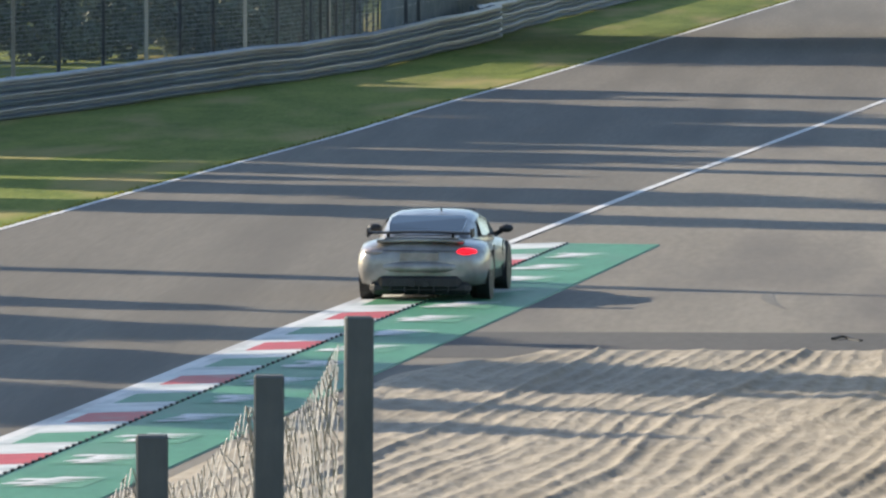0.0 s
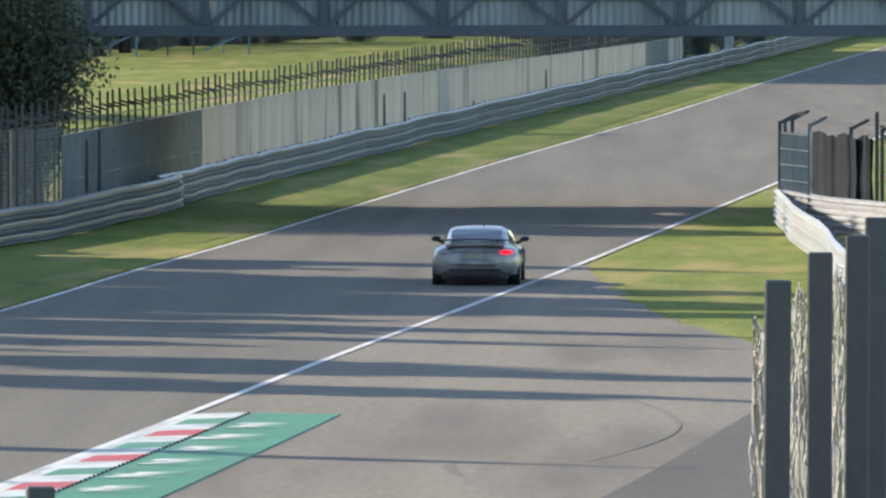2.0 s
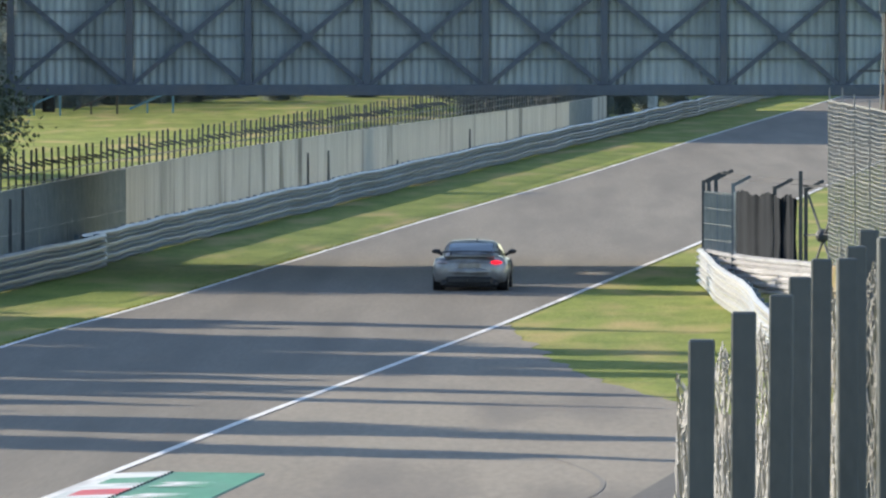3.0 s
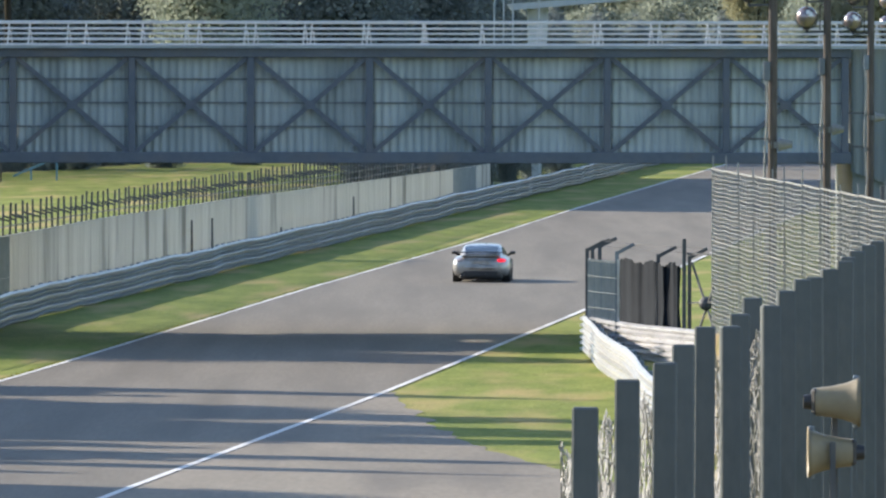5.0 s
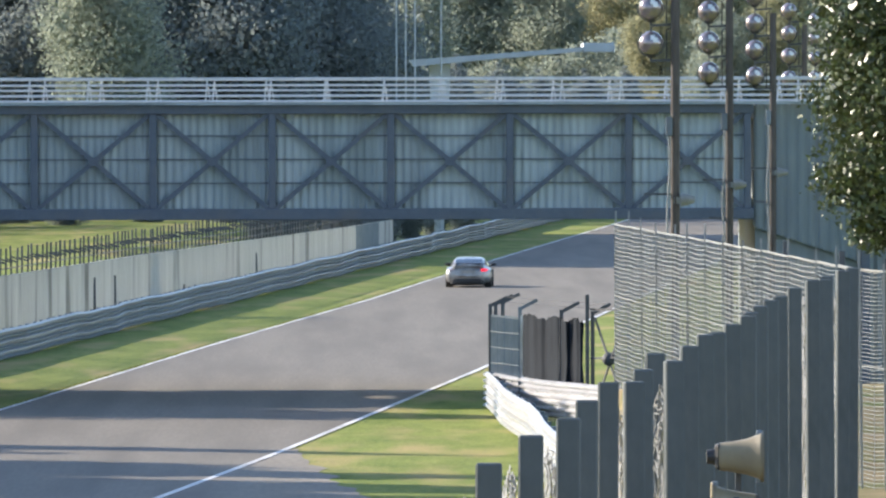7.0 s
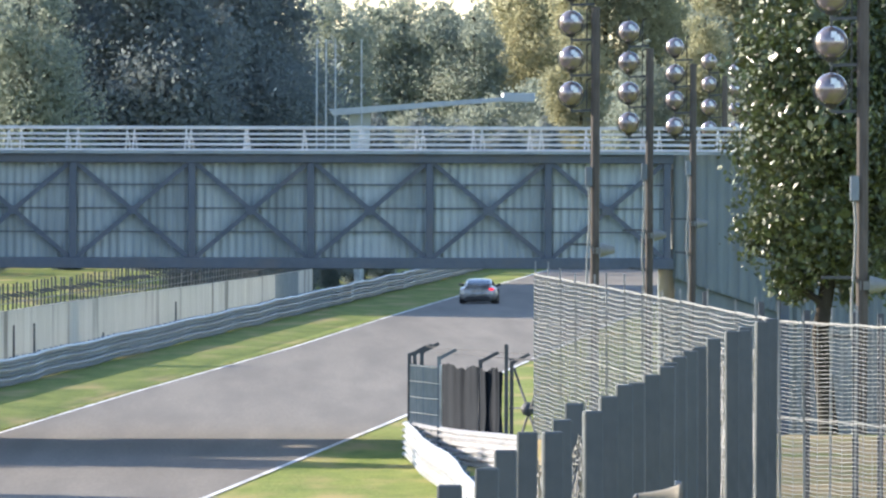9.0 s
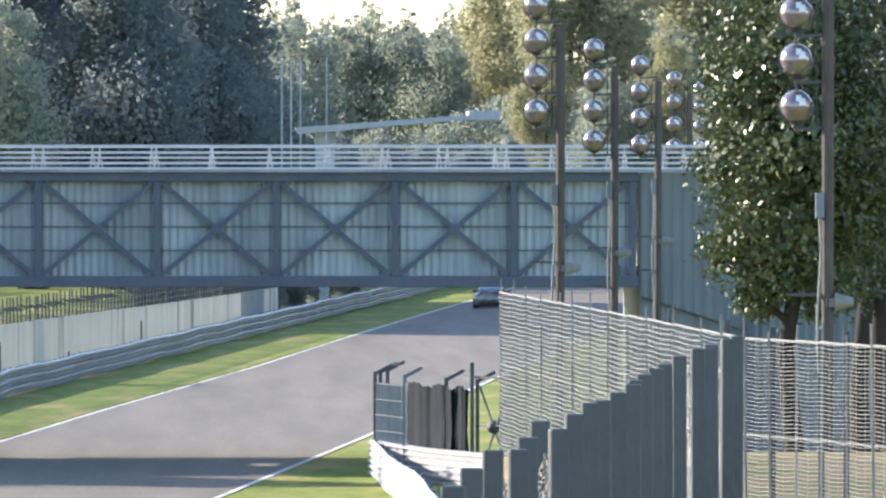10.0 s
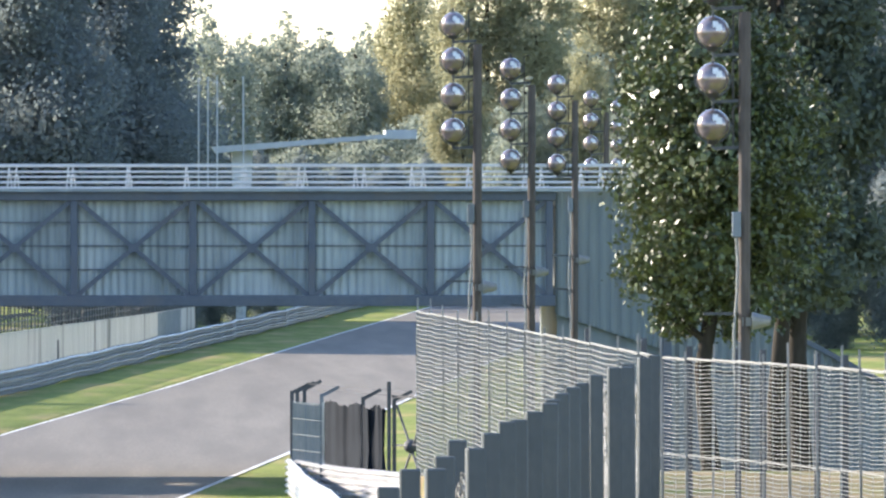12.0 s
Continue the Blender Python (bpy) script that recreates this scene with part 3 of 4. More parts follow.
def bridge():
    b = thing("bridge", "dark steel truss bridge clad in pale blue-green corrugated sheets over the track", "bridge", kind="structure")
    x1 = BX0 + BAY * NBAY
    for y, side in ((BY, "near"), (BY + BDEEP, "far")):
        o = -1 if side == "near" else 1
        for z, h, w in ((BZ + 0.14, 0.28, 0.3), (BTOP - 0.13, 0.26, 0.26)):
            bm = B()
            box(bm, BX0 - 0.2, y - w / 2, z - h / 2, x1 + 0.15, y + w / 2, z + h / 2, 0.015)
            part("chord", bm, TRUSS, b)
        bm = B()
        box(bm, BX0 - 0.2, y + o * 0.15, BTOP - 0.03, x1 + 3.2, y + o * 0.27, BTOP + 0.03, 0.008)
        part("ledge", bm, SHEET, b)
        for i in range(NBAY + 1):
            x = BX0 + BAY * i
            bm = B()
            box(bm, x - 0.09, y - 0.10, BZ + 0.28, x + 0.09, y + 0.10, BTOP - 0.26, 0.01)
            part("upright", bm, TRUSS, b)
        for i in range(NBAY):
            a, c = BX0 + BAY * i + 0.09, BX0 + BAY * (i + 1) - 0.09
            z0, z1 = BZ + 0.28, BTOP - 0.26
            for p, q in (((a, z0), (c, z1)), ((a, z1), (c, z0))):
                bm = B()
                beam(bm, (p[0], y + 0.0, p[1]), (q[0], y + 0.0, q[1]), 0.09, 0.115)
                part("diagonal", bm, TRUSS, b)
            bm = B()
            box(bm, (a + c) / 2 - 0.14, y - 0.07, (z0 + z1) / 2 - 0.11, (a + c) / 2 + 0.14, y - 0.055, (z0 + z1) / 2 + 0.11)
            part("gusset", bm, TRUSS, b)
            for k in (1, 2, 3):
                z = z0 + (z1 - z0) * (k / 4 + 0.02)
                bm = B()
                box(bm, a, y + 0.09, z - 0.017, c, y + 0.11, z + 0.017)
                part("girt", bm, TRUSS, b)
            v, f = corrugated(a, c, z0, z1, y + (0.17 if side == "near" else -0.17))
            raw("sheet", v, f, SHEET, b)
        # guard rail on the deck
        for i in range(NBAY * 2 + 4):
            x = BX0 - 0.1 + 1.488 * i
            bm = B()
            beam(bm, (x - 0.03, y, BTOP), (x + 0.03, y, BTOP + 0.62), 0.045, 0.045)
            beam(bm, (x + 0.10, y + 0.1, BTOP), (x + 0.05, y + 0.1, BTOP + 0.42), 0.03, 0.03)
            part("rail_post", bm, RAILWHITE, b)
        for z, h in ((0.06, 0.05), (0.2, 0.06), (0.34, 0.05), (0.47, 0.05), (0.63, 0.07)):
            bm = B()
            box(bm, BX0 - 9, y - 0.06, BTOP + z - h / 2, x1 + 6.5, y - 0.02, BTOP + z + h / 2, 0.01)
            part("rail", bm, RAILWHITE, b)
    # both decks have an added gap that parts their shadow into two bands
    for ya, yb in ((BY + 0.3, BY + 4.6), (BY + 7.4, BY + BDEEP - 0.3)):
        bm = B()
        box(bm, BX0 - 0.3, ya, BZ + 0.02, x1 + 0.3, yb, BZ + 0.5)
        part("deck_slab", bm, CONCRETE, b)
        bm = B()
        box(bm, BX0 - 0.3, ya, BTOP - 0.4, x1 + 0.3, yb, BTOP - 0.06)
        part("upper_deck", bm, CONCRETE, b)
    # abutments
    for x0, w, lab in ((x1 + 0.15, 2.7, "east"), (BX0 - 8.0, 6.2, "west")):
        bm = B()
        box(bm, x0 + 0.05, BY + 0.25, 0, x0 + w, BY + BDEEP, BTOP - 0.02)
        # the core takes the shaded colour to dim its sunlit end
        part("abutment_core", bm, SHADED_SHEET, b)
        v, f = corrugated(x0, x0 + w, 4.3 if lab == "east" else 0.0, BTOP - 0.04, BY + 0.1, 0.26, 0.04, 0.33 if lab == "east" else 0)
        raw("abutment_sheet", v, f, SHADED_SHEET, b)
    # wing wall beyond the east corner, sloping coping, built nearly straight to stay shaded
    bm = B()
    box(bm, x1 + 2.85, BY - 0.06, 0, x1 + 3.08, BY + 0.3, BTOP - 0.04, 0.02)
    part("corner_post", bm, TRUSS, b)
    n = 34
    verts, faces = [], []
    wx0, wx1 = x1 + 3.08, x1 + 10.4
    crest = lambda x: 5.42 - 0.53 * (x - wx0)
    for i in range(n * 2 + 1):
        x = wx0 + (wx1 - wx0) * i / (n * 2)
        y = BY + 0.35 + (0.05 if i % 2 else 0) + (x - wx0) * 0.05
        verts += [(x, y, 0), (x, y, crest(x))]
        if i:
            k = 2 * i
            faces.append((k - 2, k, k + 1, k - 1))
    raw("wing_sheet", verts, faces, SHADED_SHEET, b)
    bm = B()
    beam(bm, (wx0, BY + 0.33, crest(wx0)), (wx1, BY + 0.33 + (wx1 - wx0) * 0.05, crest(wx1)), 0.13)
    part("coping", bm, TRUSS, b)


bridge()


# ---- marshal's post at the track side ----
guard_rail("guard_rail", [(2.9, 246.5, 0), (3.15, 236, 0), (3.7, 212, 0), (3.9, 190, 0)], 3, "bright sunlit triple guard rail beside the grass", steel=LITZINC)
guard_rail("guard_rail", [(2.85, 247.2, 0), (3.6, 243, 0), (5.6, 236, 0), (6.4, 233, 0)], 3, "bright galvanised triple guard rail closing the marshal post", steel=LITZINC)


def marshal_post():
    c = thing("marshal_post", "fenced marshal post with cranked posts and black sheeting", "marshal post")
    spots = [(2.95, 246.9), (3.1, 248.6), (3.3, 250.5), (3.62, 243.4), (4.55, 240.0), (5.25, 238.3)]
    for x, y in spots:
        bm = B()
        beam(bm, (x, y, 0), (x, y, 2.55), 0.09)
        beam(bm, (x, y, 2.5), (x + 0.42, y, 2.72), 0.08)
        part("post", bm, ZINC if abs(x - 3.62) < 0.1 else DARKSTEEL, c)
    bm = B()
    beam(bm, (5.12, 238.0, 0), (5.12, 238.0, 2.95), 0.09)
    part("mast", bm, DARKSTEEL, c)
    bm = B()
    net(bm, (2.97, 246.7), (3.6, 243.5), 0.75, 2.3, 0.38, 0.05, 0.012)
    part("netting", bm, DARKNET, c, "grey netting")
    for k in range(5):
        t = k / 4
        bm = B()
        beam(bm, (2.97 + 0.63 * t, 246.75 - 3.2 * t, 0.7), (2.97 + 0.63 * t + random.uniform(-0.03, 0.03), 246.75 - 3.2 * t, 2.25), 0.035)
        part("stiffener", bm, ZINC, c)
    bm = B()
    disc(bm, (3.42, 245.6, 1.0), 0.13, 0.15, 0.36, "z", 16)
    part("bin", bm, BLACK, c, "small black bin")
    bm = B()
    beam(bm, (3.66, 243.32, 0.7), (3.66, 243.32, 2.35), 0.06)
    part("bright_post", bm, LITZINC, c)
    for i, (x0, x1, y0, y1) in enumerate(((3.68, 4.56, 243.2, 240.2), (4.5, 5.04, 239.9, 238.6))):
        # hanging sheeting in soft folds, ragged along the top
        verts, faces = [], []
        n = 30
        for k in range(n + 1):
            t = k / n
            fold = 0.07 * math.sin(t * 13 + i) + 0.025 * math.sin(t * 31 + 2)
            x, y = x0 + (x1 - x0) * t, y0 + (y1 - y0) * t + fold * 1.5
            top = 2.34 + 0.05 * math.sin(t * 9 + i * 2) + 0.035 * random.uniform(-1, 1)
            verts += [(x + fold * 0.3, y, 0.75), (x - fold * 0.15, y + 0.1, 1.3), (x, y + 0.05, 1.8), (x + fold * 0.2, y, top)]
            if k:
                a = 4 * k
                faces += [(a - 4 + j, a + j, a + j + 1, a - 3 + j) for j in range(3)]
        raw("sheeting", verts, faces, TARP, c, "black hanging sheeting", smooth=True)
    for z in (2.72, 2.6):
        bm = B()
        for p, q in zip(spots[3:], spots[4:]):
            beam(bm, (p[0] + 0.4, p[1], z), (q[0] + 0.4, q[1], z), 0.015)
        beam(bm, (spots[0][0] + 0.4, spots[0][1], z), (spots[3][0] + 0.4, spots[3][1], z), 0.015)
        part("barbed_wire", bm, DARKSTEEL, c)
    bm = B()
    beam(bm, (5.3, 238, 2.4), (5.95, 237, 0.4), 0.04)
    beam(bm, (5.9, 237, 2.2), (5.3, 238, 0.3), 0.04)
    beam(bm, (5.2, 238, 1.45), (5.9, 237, 1.5), 0.04)
    beam(bm, (5.2, 238, 2.6), (6.0, 237, 2.6), 0.05)
    part("brace", bm, DARKSTEEL, c)
    bm = B()
    ball(bm, (5.62, 237.5, 1.45), 0.17, 2)
    part("hub", bm, DARKSTEEL, c)


marshal_post()


# ---- fences on the bank ----
def bank_fence(name, pts, tops, label, half=0.06):
    f = thing(name, label, "fence")
    for i, ((x, y), zt) in enumerate(zip(pts, tops)):
        zb = min(height(x, y), zt - 1.6) - 0.15
        h = round(zt - zb, 2)
        bm = B()
        box(bm, -half, -half, 0, half, half, h, 0.008)
        p = part("post", bm, POSTMAT, f)
        p.matrix_basis = pose(x, y, zb, 0, random.uniform(-0.4, 0.4), random.uniform(-8, 8))
        if i:
            (u, v), w = pts[i - 1], tops[i - 1]
            bm = B()
            a, b = Vector((u, v, 0)), Vector((x, y, 0))
            ln, hh, g = (b - a).length, 1.75, 0.10
            n = int((ln + hh) / g)
            for k in range(n):
                for s in (0, 1):
                    o = k * g - hh
                    p0, p1 = max(0.0, o), min(ln, o + hh)
                    if p1 - p0 < 0.02:
                        continue
                    z0, z1 = p0 - o, p1 - o
                    if s:
                        z0, z1 = hh - z0, hh - z1
                    lift0, lift1 = w - 0.12 + (zt - w) * p0 / ln, w - 0.12 + (zt - w) * p1 / ln
                    A, C = a.lerp(b, p0 / ln), a.lerp(b, p1 / ln)
                    off = 0.035 * math.sin(k * 0.9)
                    lift0 -= 0.16 * math.sin(math.pi * p0 / ln)
                    lift1 -= 0.16 * math.sin(math.pi * p1 / ln)
                    q0, q1 = Vector((A.x - 0.075 + off * 0.3, A.y, lift0 - hh + z0)), Vector((C.x - 0.075, C.y, lift1 - hh + z1))
                    bends = [q0] + [q0.lerp(q1, j / 7) + Vector((random.uniform(-0.02, 0.02), 0, random.uniform(-0.02, 0.02))) for j in range(1, 7)] + [q1]
                    for u0, u1 in zip(bends, bends[1:]):
                        beam(bm, u0, u1, 0.006, sides=3)
            part("chain_link", bm, WIRE, f)
    return f


bank_fence("fence", [(-3.35, 34.6), (-3.06, 37.5), (-2.80, 39.8), (-2.64, 43.0)], [5.08, 5.12, 5.2, 5.25], "grey-green concrete posts with slack chain-link mesh on the bank")
# the row is unevenly spaced, with two gaps that show the mesh
rp = [(0.435, 38.3), (0.645, 41.1), (0.85, 43.9), (0.98, 46.1), (1.13, 48.6), (1.295, 49.4), (1.385, 51.2), (1.52, 54.0), (1.6, 53.2), (1.77, 55.9), (1.93, 58.1), (2.05, 59.5), (2.2, 61.1), (2.34, 62.9), (2.46, 64.9), (2.56, 66.3), (2.69, 67.7), (2.85, 70.0), (3.04, 72.4), (3.28, 74.8), (3.41, 76.2), (3.48, 76.9), (3.67, 78.8), (3.86, 81.2)]
NP = len(rp)
bank_fence("fence", rp, [6.30 + 0.012 * math.sin(i * 2.1) for i in range(NP)], "row of grey-green concrete posts with chain-link mesh along the bank", 0.05)


def net_fence():
    """Pale plastic netting on thin stakes behind the concrete posts."""
    f = thing("net_fence", "pale plastic safety netting sagging between thin stakes", "fence")
    pts = [(2.96, 122.2), (3.5, 111), (3.94, 101.5), (4.20, 95), (4.40, 90.5), (4.95, 88.6), (5.5, 86), (5.9, 83.8), (6.5, 80.5), (7.3, 76)]
    s = 0
    for i in range(len(pts) - 1):
        a, b = Vector((*pts[i], 0)), Vector((*pts[i + 1], 0))
        k = max(2, int((b - a).length / 2.2)) if i < 4 else 3
        for j in range(k):
            p, q = a.lerp(b, j / k), a.lerp(b, (j + 1) / k)
            bm = B()
            beam(bm, (p.x, p.y, 3.9), (p.x + random.uniform(-0.03, 0.03), p.y, 6.16 + random.uniform(0, 0.14)), 0.018)
            part("stake", bm, NETTING, f)
            if j % 2 == 0 and i > 1:
                bm = B()
                beam(bm, (p.x + 0.25, p.y + 0.4, 3.9), (p.x + 0.25, p.y + 0.4, 6.2), 0.055)
                part("back_post", bm, DARKSTEEL, f)
            for z, t in ((6.11, 0.016), (5.25, 0.009)):
                bm = B()
                beam(bm, (p.x, p.y - 0.02, z), (q.x, q.y - 0.02, z - 0.01), t)
                part("selvedge", bm, NETTING, f)
            bm = B()
            net(bm, p, q, 4.15, 6.1, 0.05 if i < 3 else 0.036, 0.16 if i < 3 else 0.27, 0.007 if i < 3 else 0.0044, 0.012)
            if i < 3:
                net(bm, p + Vector((0.03, 0.02, 0)), q + Vector((0.03, 0.02, 0)), 4.17, 6.08, 0.071, 0.12, 0.0045, 0.03)
            part("netting", bm, NETTING, f)


net_fence()


# ---- globe poles ----
def globe_pole(x, y, top, n, first, label):
    p = thing("globe_pole", label, "pole", pose(x, y, 0), group="poles with globes")
    bm = B()
    beam(bm, (0, 0, 0), (0.02, 0, top), 0.17, 0.17, 10)
    part("mast", bm, POLEWOOD, p, smooth=False)
    for i in range(n):
        z = first - 0.64 * i
        bm = B()
        beam(bm, (0, 0, z - 0.30), (-0.42, 0, z - 0.32), 0.045)
        beam(bm, (-0.42, 0, z - 0.32), (-0.42, 0, z - 0.2), 0.05)
        a = part("bracket", bm, DARKSTEEL, p)
        bm = B()
        ball(bm, (-0.42, 0, z), 0.225, 3)
        part("globe", bm, CHROME, a, "silvery mirror-like globe", smooth=True)
        # globe's highlight painted on as a pale patch; a yoke carries the globe
        pane = [(-0.42 + 0.229 * math.sin(radians(az)) * math.cos(radians(el)), -0.229 * math.cos(radians(az)) * math.cos(radians(el)), z + 0.229 * math.sin(radians(el))) for el in (4, 16, 28, 40) for az in (-4, 8, 20, 32)]
        raw("globe_glint", pane, [(4 * q + u, 4 * q + u + 1, 4 * q + u + 5, 4 * q + u + 4) for q in range(3) for u in range(3) if (q, u) not in ((2, 2), (0, 0))], WORN_AND_GLINT, a, "painted glint on the globe", smooth=True)
        bm = B()
        arc = [(-0.42 + 0.245 * math.sin(radians(q)), 0.0, z - 0.245 * math.cos(radians(q))) for q in range(-105, 106, 15)]
        # one bent strip from ear to ear
        strip = [[bm.verts.new((-0.42 + (u[0] + 0.42) * k, w, z + (u[2] - z) * k)) for k, w in ((0.95, -0.011), (1.05, -0.011), (1.05, 0.011), (0.95, 0.011))] for u in arc]
        for u, v in zip(strip, strip[1:]):
            for q in range(4):
                bm.faces.new((u[q], u[(q + 1) % 4], v[(q + 1) % 4], v[q]))
        part("yoke", bm, DARKSTEEL, a)
        bm = B()
        beam(bm, (-0.42, 0, z + 0.21), (-0.42, 0, z + 0.30), 0.03)
        part("finial", bm, DARKSTEEL, a)
        bm = B()
        disc(bm, (-0.42, 0, z - 0.235), 0.07, 0.09, 0.06, "z", 16)
        beam(bm, (-0.14, 0, z - 0.28), (-0.14, 0.0, z + 0.24), 0.025)
        beam(bm, (-0.14, 0, z + 0.24), (-0.05, 0.0, z + 0.28), 0.025)
        part("socket", bm, BLACK, a)
    bm = B()
    box(bm, -0.16, -0.12, 6.9, -0.04, 0.0, 7.25, 0.01)
    part("junction_box", bm, ZINC, p)
    tube("cable", [(-0.11 + 0.03 * math.sin(k * 1.3), -0.09, 7.0 - 0.45 * k) for k in range(14)], 0.02, NETTING, p)
    bm = B()
    disc(bm, (0.24, -0.05, 5.75), 0.13, 0.06, 0.26, "x", 14)
    box(bm, -0.02, -0.08, 5.68, 0.2, 0.02, 5.8)
    part("horn", bm, NETTING, p)
    bm = B()
    beam(bm, (-0.55, 0, 5.85), (0.05, 0, 5.85), 0.04)
    part("crossarm", bm, DARKSTEEL, p)
    bm = B()
    beam(bm, (-0.42, 0, 5.05), (0.05, 0, 5.02), 0.05)
    part("crossarm", bm, DARKSTEEL, p)
    return p


GL = "tall weathered pole with silvery globes on brackets and a horn"
globe_pole(5.53, 183.5, 10.15, 4, 10.5, GL)
globe_pole(7.58, 213.5, 9.68, 4, 10.03, GL)
globe_pole(9.75, 245.0, 9.6, 4, 10.0, GL)
globe_pole(12.4, 289.0, 9.6, 4, 10.0, GL)
globe_pole(15.3, 338.0, 9.7, 4, 10.1, GL)
globe_pole(7.87, 139.3, 10.0, 5, 11.0, GL)


def loudspeakers():
    """Two beige horns on a short stem behind the concrete posts, back to back."""
    for x, z, yaw in ((1.60, 6.12, 0), (1.585, 5.90, 180)):
        h = thing("loudspeaker", "beige square horn loudspeaker on the bank fence", "loudspeaker", pose(x, 43.9, z, 0, 0, yaw))
        # a flared bell, square at the throat and rounded at the mouth
        rings = []
        for u, w, t in ((-0.085, 0.062, 0.060), (-0.03, 0.068, 0.066), (0.04, 0.085, 0.080), (0.085, 0.108, 0.097), (0.105, 0.125, 0.112)):
            rings.append([(u, w * math.copysign(abs(math.cos(q)) ** 0.7, math.cos(q)), t * math.copysign(abs(math.sin(q)) ** 0.7, math.sin(q))) for q in [2 * math.pi * i / 24 for i in range(24)]])
        inner = [[(u - 0.004, 0.93 * v, 0.93 * w) for u, v, w in ring] for ring in rings[::-1]]
        allr = rings + inner
        verts = [p for ring in allr for p in ring]
        faces = [(24 * k + i, 24 * k + (i + 1) % 24, 24 * k + 24 + (i + 1) % 24, 24 * k + 24 + i) for k in range(len(allr) - 1) for i in range(24)]
        raw("bell", verts, faces, HORN, h, smooth=True)
        bm = B()
        box(bm, -0.105, -0.05, -0.055, -0.075, 0.05, 0.058, 0.012)
        disc(bm, (-0.12, 0, 0), 0.03, 0.036, 0.04, "x", 14)
        part("driver", bm, BLACK, h)
        for q in (-1, 1):
            bm = B()
            box(bm, 0.075, -0.012, q * 0.103 - 0.012, 0.10, 0.012, q * 0.103 + 0.012, 0.004)
            part("lug", bm, ZINC, h)
        bm = B()
        beam(bm, (0, 0.09, 0.05), (0.0, 0.09, -2.0), 0.025)
        beam(bm, (0, 0.09, 0.0), (0.0, 0.05, 0.0), 0.025)
        part("stem", bm, DARKSTEEL, h)


loudspeakers()
# ---- trees ----
def leaf_mesh(name, blobs, count, size, seed, material, heart=2.6):
    """A crown of many small bent leaves spread through the shells of several clumps."""
    rng = np.random.default_rng(seed)
    w = np.array([b[3] * b[4] for b in blobs], float)
    which = rng.choice(len(blobs), count, p=w / w.sum())
    bl = np.array(blobs, float)[which]
    d = rng.normal(size=(count, 3))
    d /= np.linalg.norm(d, axis=1)[:, None]
    r = rng.uniform(0.35, 1.0, count) ** 0.45 * (1 + 0.16 * rng.normal(size=count))
    c = bl[:, :3] + d * r[:, None] * np.stack([bl[:, 3], bl[:, 3], bl[:, 4]], 1)
    u = rng.normal(size=(count, 3))
    u /= np.linalg.norm(u, axis=1)[:, None]
    v = np.cross(u, rng.normal(size=(count, 3)))
    v /= np.linalg.norm(v, axis=1)[:, None]
    s = size * rng.uniform(0.6, 1.4, count)[:, None]
    # every fourteenth leaf stands for a spray deep in the clump
    deep = np.arange(count) % 14 == 0
    c[deep] = (bl[:, :3] + d * (0.62 * r)[:, None] * np.stack([bl[:, 3], bl[:, 3], bl[:, 4]], 1))[deep]
    s[deep] *= heart
    P = np.stack([c - u * s, c + v * s * 0.55, c + u * s, c - v * s * 0.55], 1).reshape(-1, 3)
    me = bpy.data.meshes.new(name)
    me.from_pydata(P.tolist(), [], np.arange(count * 4).reshape(-1, 4).tolist())
    me.update()
    me.materials.append(material)
    return me


def tree(name, label, x, y, z, h, r, crown0, count, leaf, seed, material, lumps=16, trunk=0.22, lean=0.0, taper=0.6):
    rng = random.Random(seed)
    t = thing(name, label, "tree", pose(x, y, z))
    rings, pr = [], trunk
    for k in range(7):
        o = (rng.uniform(-0.1, 0.1) * k * 0.4, rng.uniform(-0.1, 0.1) * k * 0.4, -0.3 + h * 0.88 * k / 6)
        rings.append([(o[0] + pr * math.cos(2 * math.pi * i / 8), o[1] + pr * math.sin(2 * math.pi * i / 8), o[2]) for i in range(8)])
        pr *= 0.8
    raw("trunk", [p for q in rings for p in q], [(8 * k + i, 8 * k + (i + 1) % 8, 8 * k + 8 + (i + 1) % 8, 8 * k + 8 + i) for k in range(6) for i in range(8)], BARK, t, smooth=True)
    blobs = []
    for k in range(lumps):
        zz = crown0 + (h - crown0) * (k + 0.5) / lumps
        f = (k + 0.5) / lumps
        wide = r * (math.sin(math.pi * min(1, f * (1 - 0.25 * taper) + 0.16)) ** 0.7)
        a = rng.uniform(0, 2 * math.pi)
        o = wide * rng.uniform(0.25, 0.75)
        br = max(0.3, wide * rng.uniform(0.42, 0.66))
        c = (math.cos(a) * o, math.sin(a) * o, zz)
        blobs.append((*c, br, br * rng.uniform(0.6, 0.95)))
        blobs.append((-c[0] * 0.7, -c[1] * 0.7, zz + rng.uniform(-0.4, 0.4), br * 0.8, br * 0.6))
        if k % 4 == 0:
            bm = B()
            beam(bm, (0, 0, max(0.5, zz - o * 0.7)), c, trunk * 0.5, trunk * 0.5, 5)
            part("limb", bm, BARK, t)
    shared("crown", leaf_mesh("crown", blobs, count, leaf, seed, material), None, t)
    return t


# the leafy tree beside the east abutment
tree("tree", "backlit green broadleaf tree with glossy leaves near the bridge", 8.66, 163.0, 0.0, 11.2, 1.85, 5.4, 40000, 0.052, 5, LEAF, 30, 0.26)
tree("tree", "dark shaded tree close behind the leafy one", 10.35, 172.0, 0.0, 14.5, 1.55, 5.4, 26000, 0.07, 9, LEAF_DEEP, 20, 0.24)
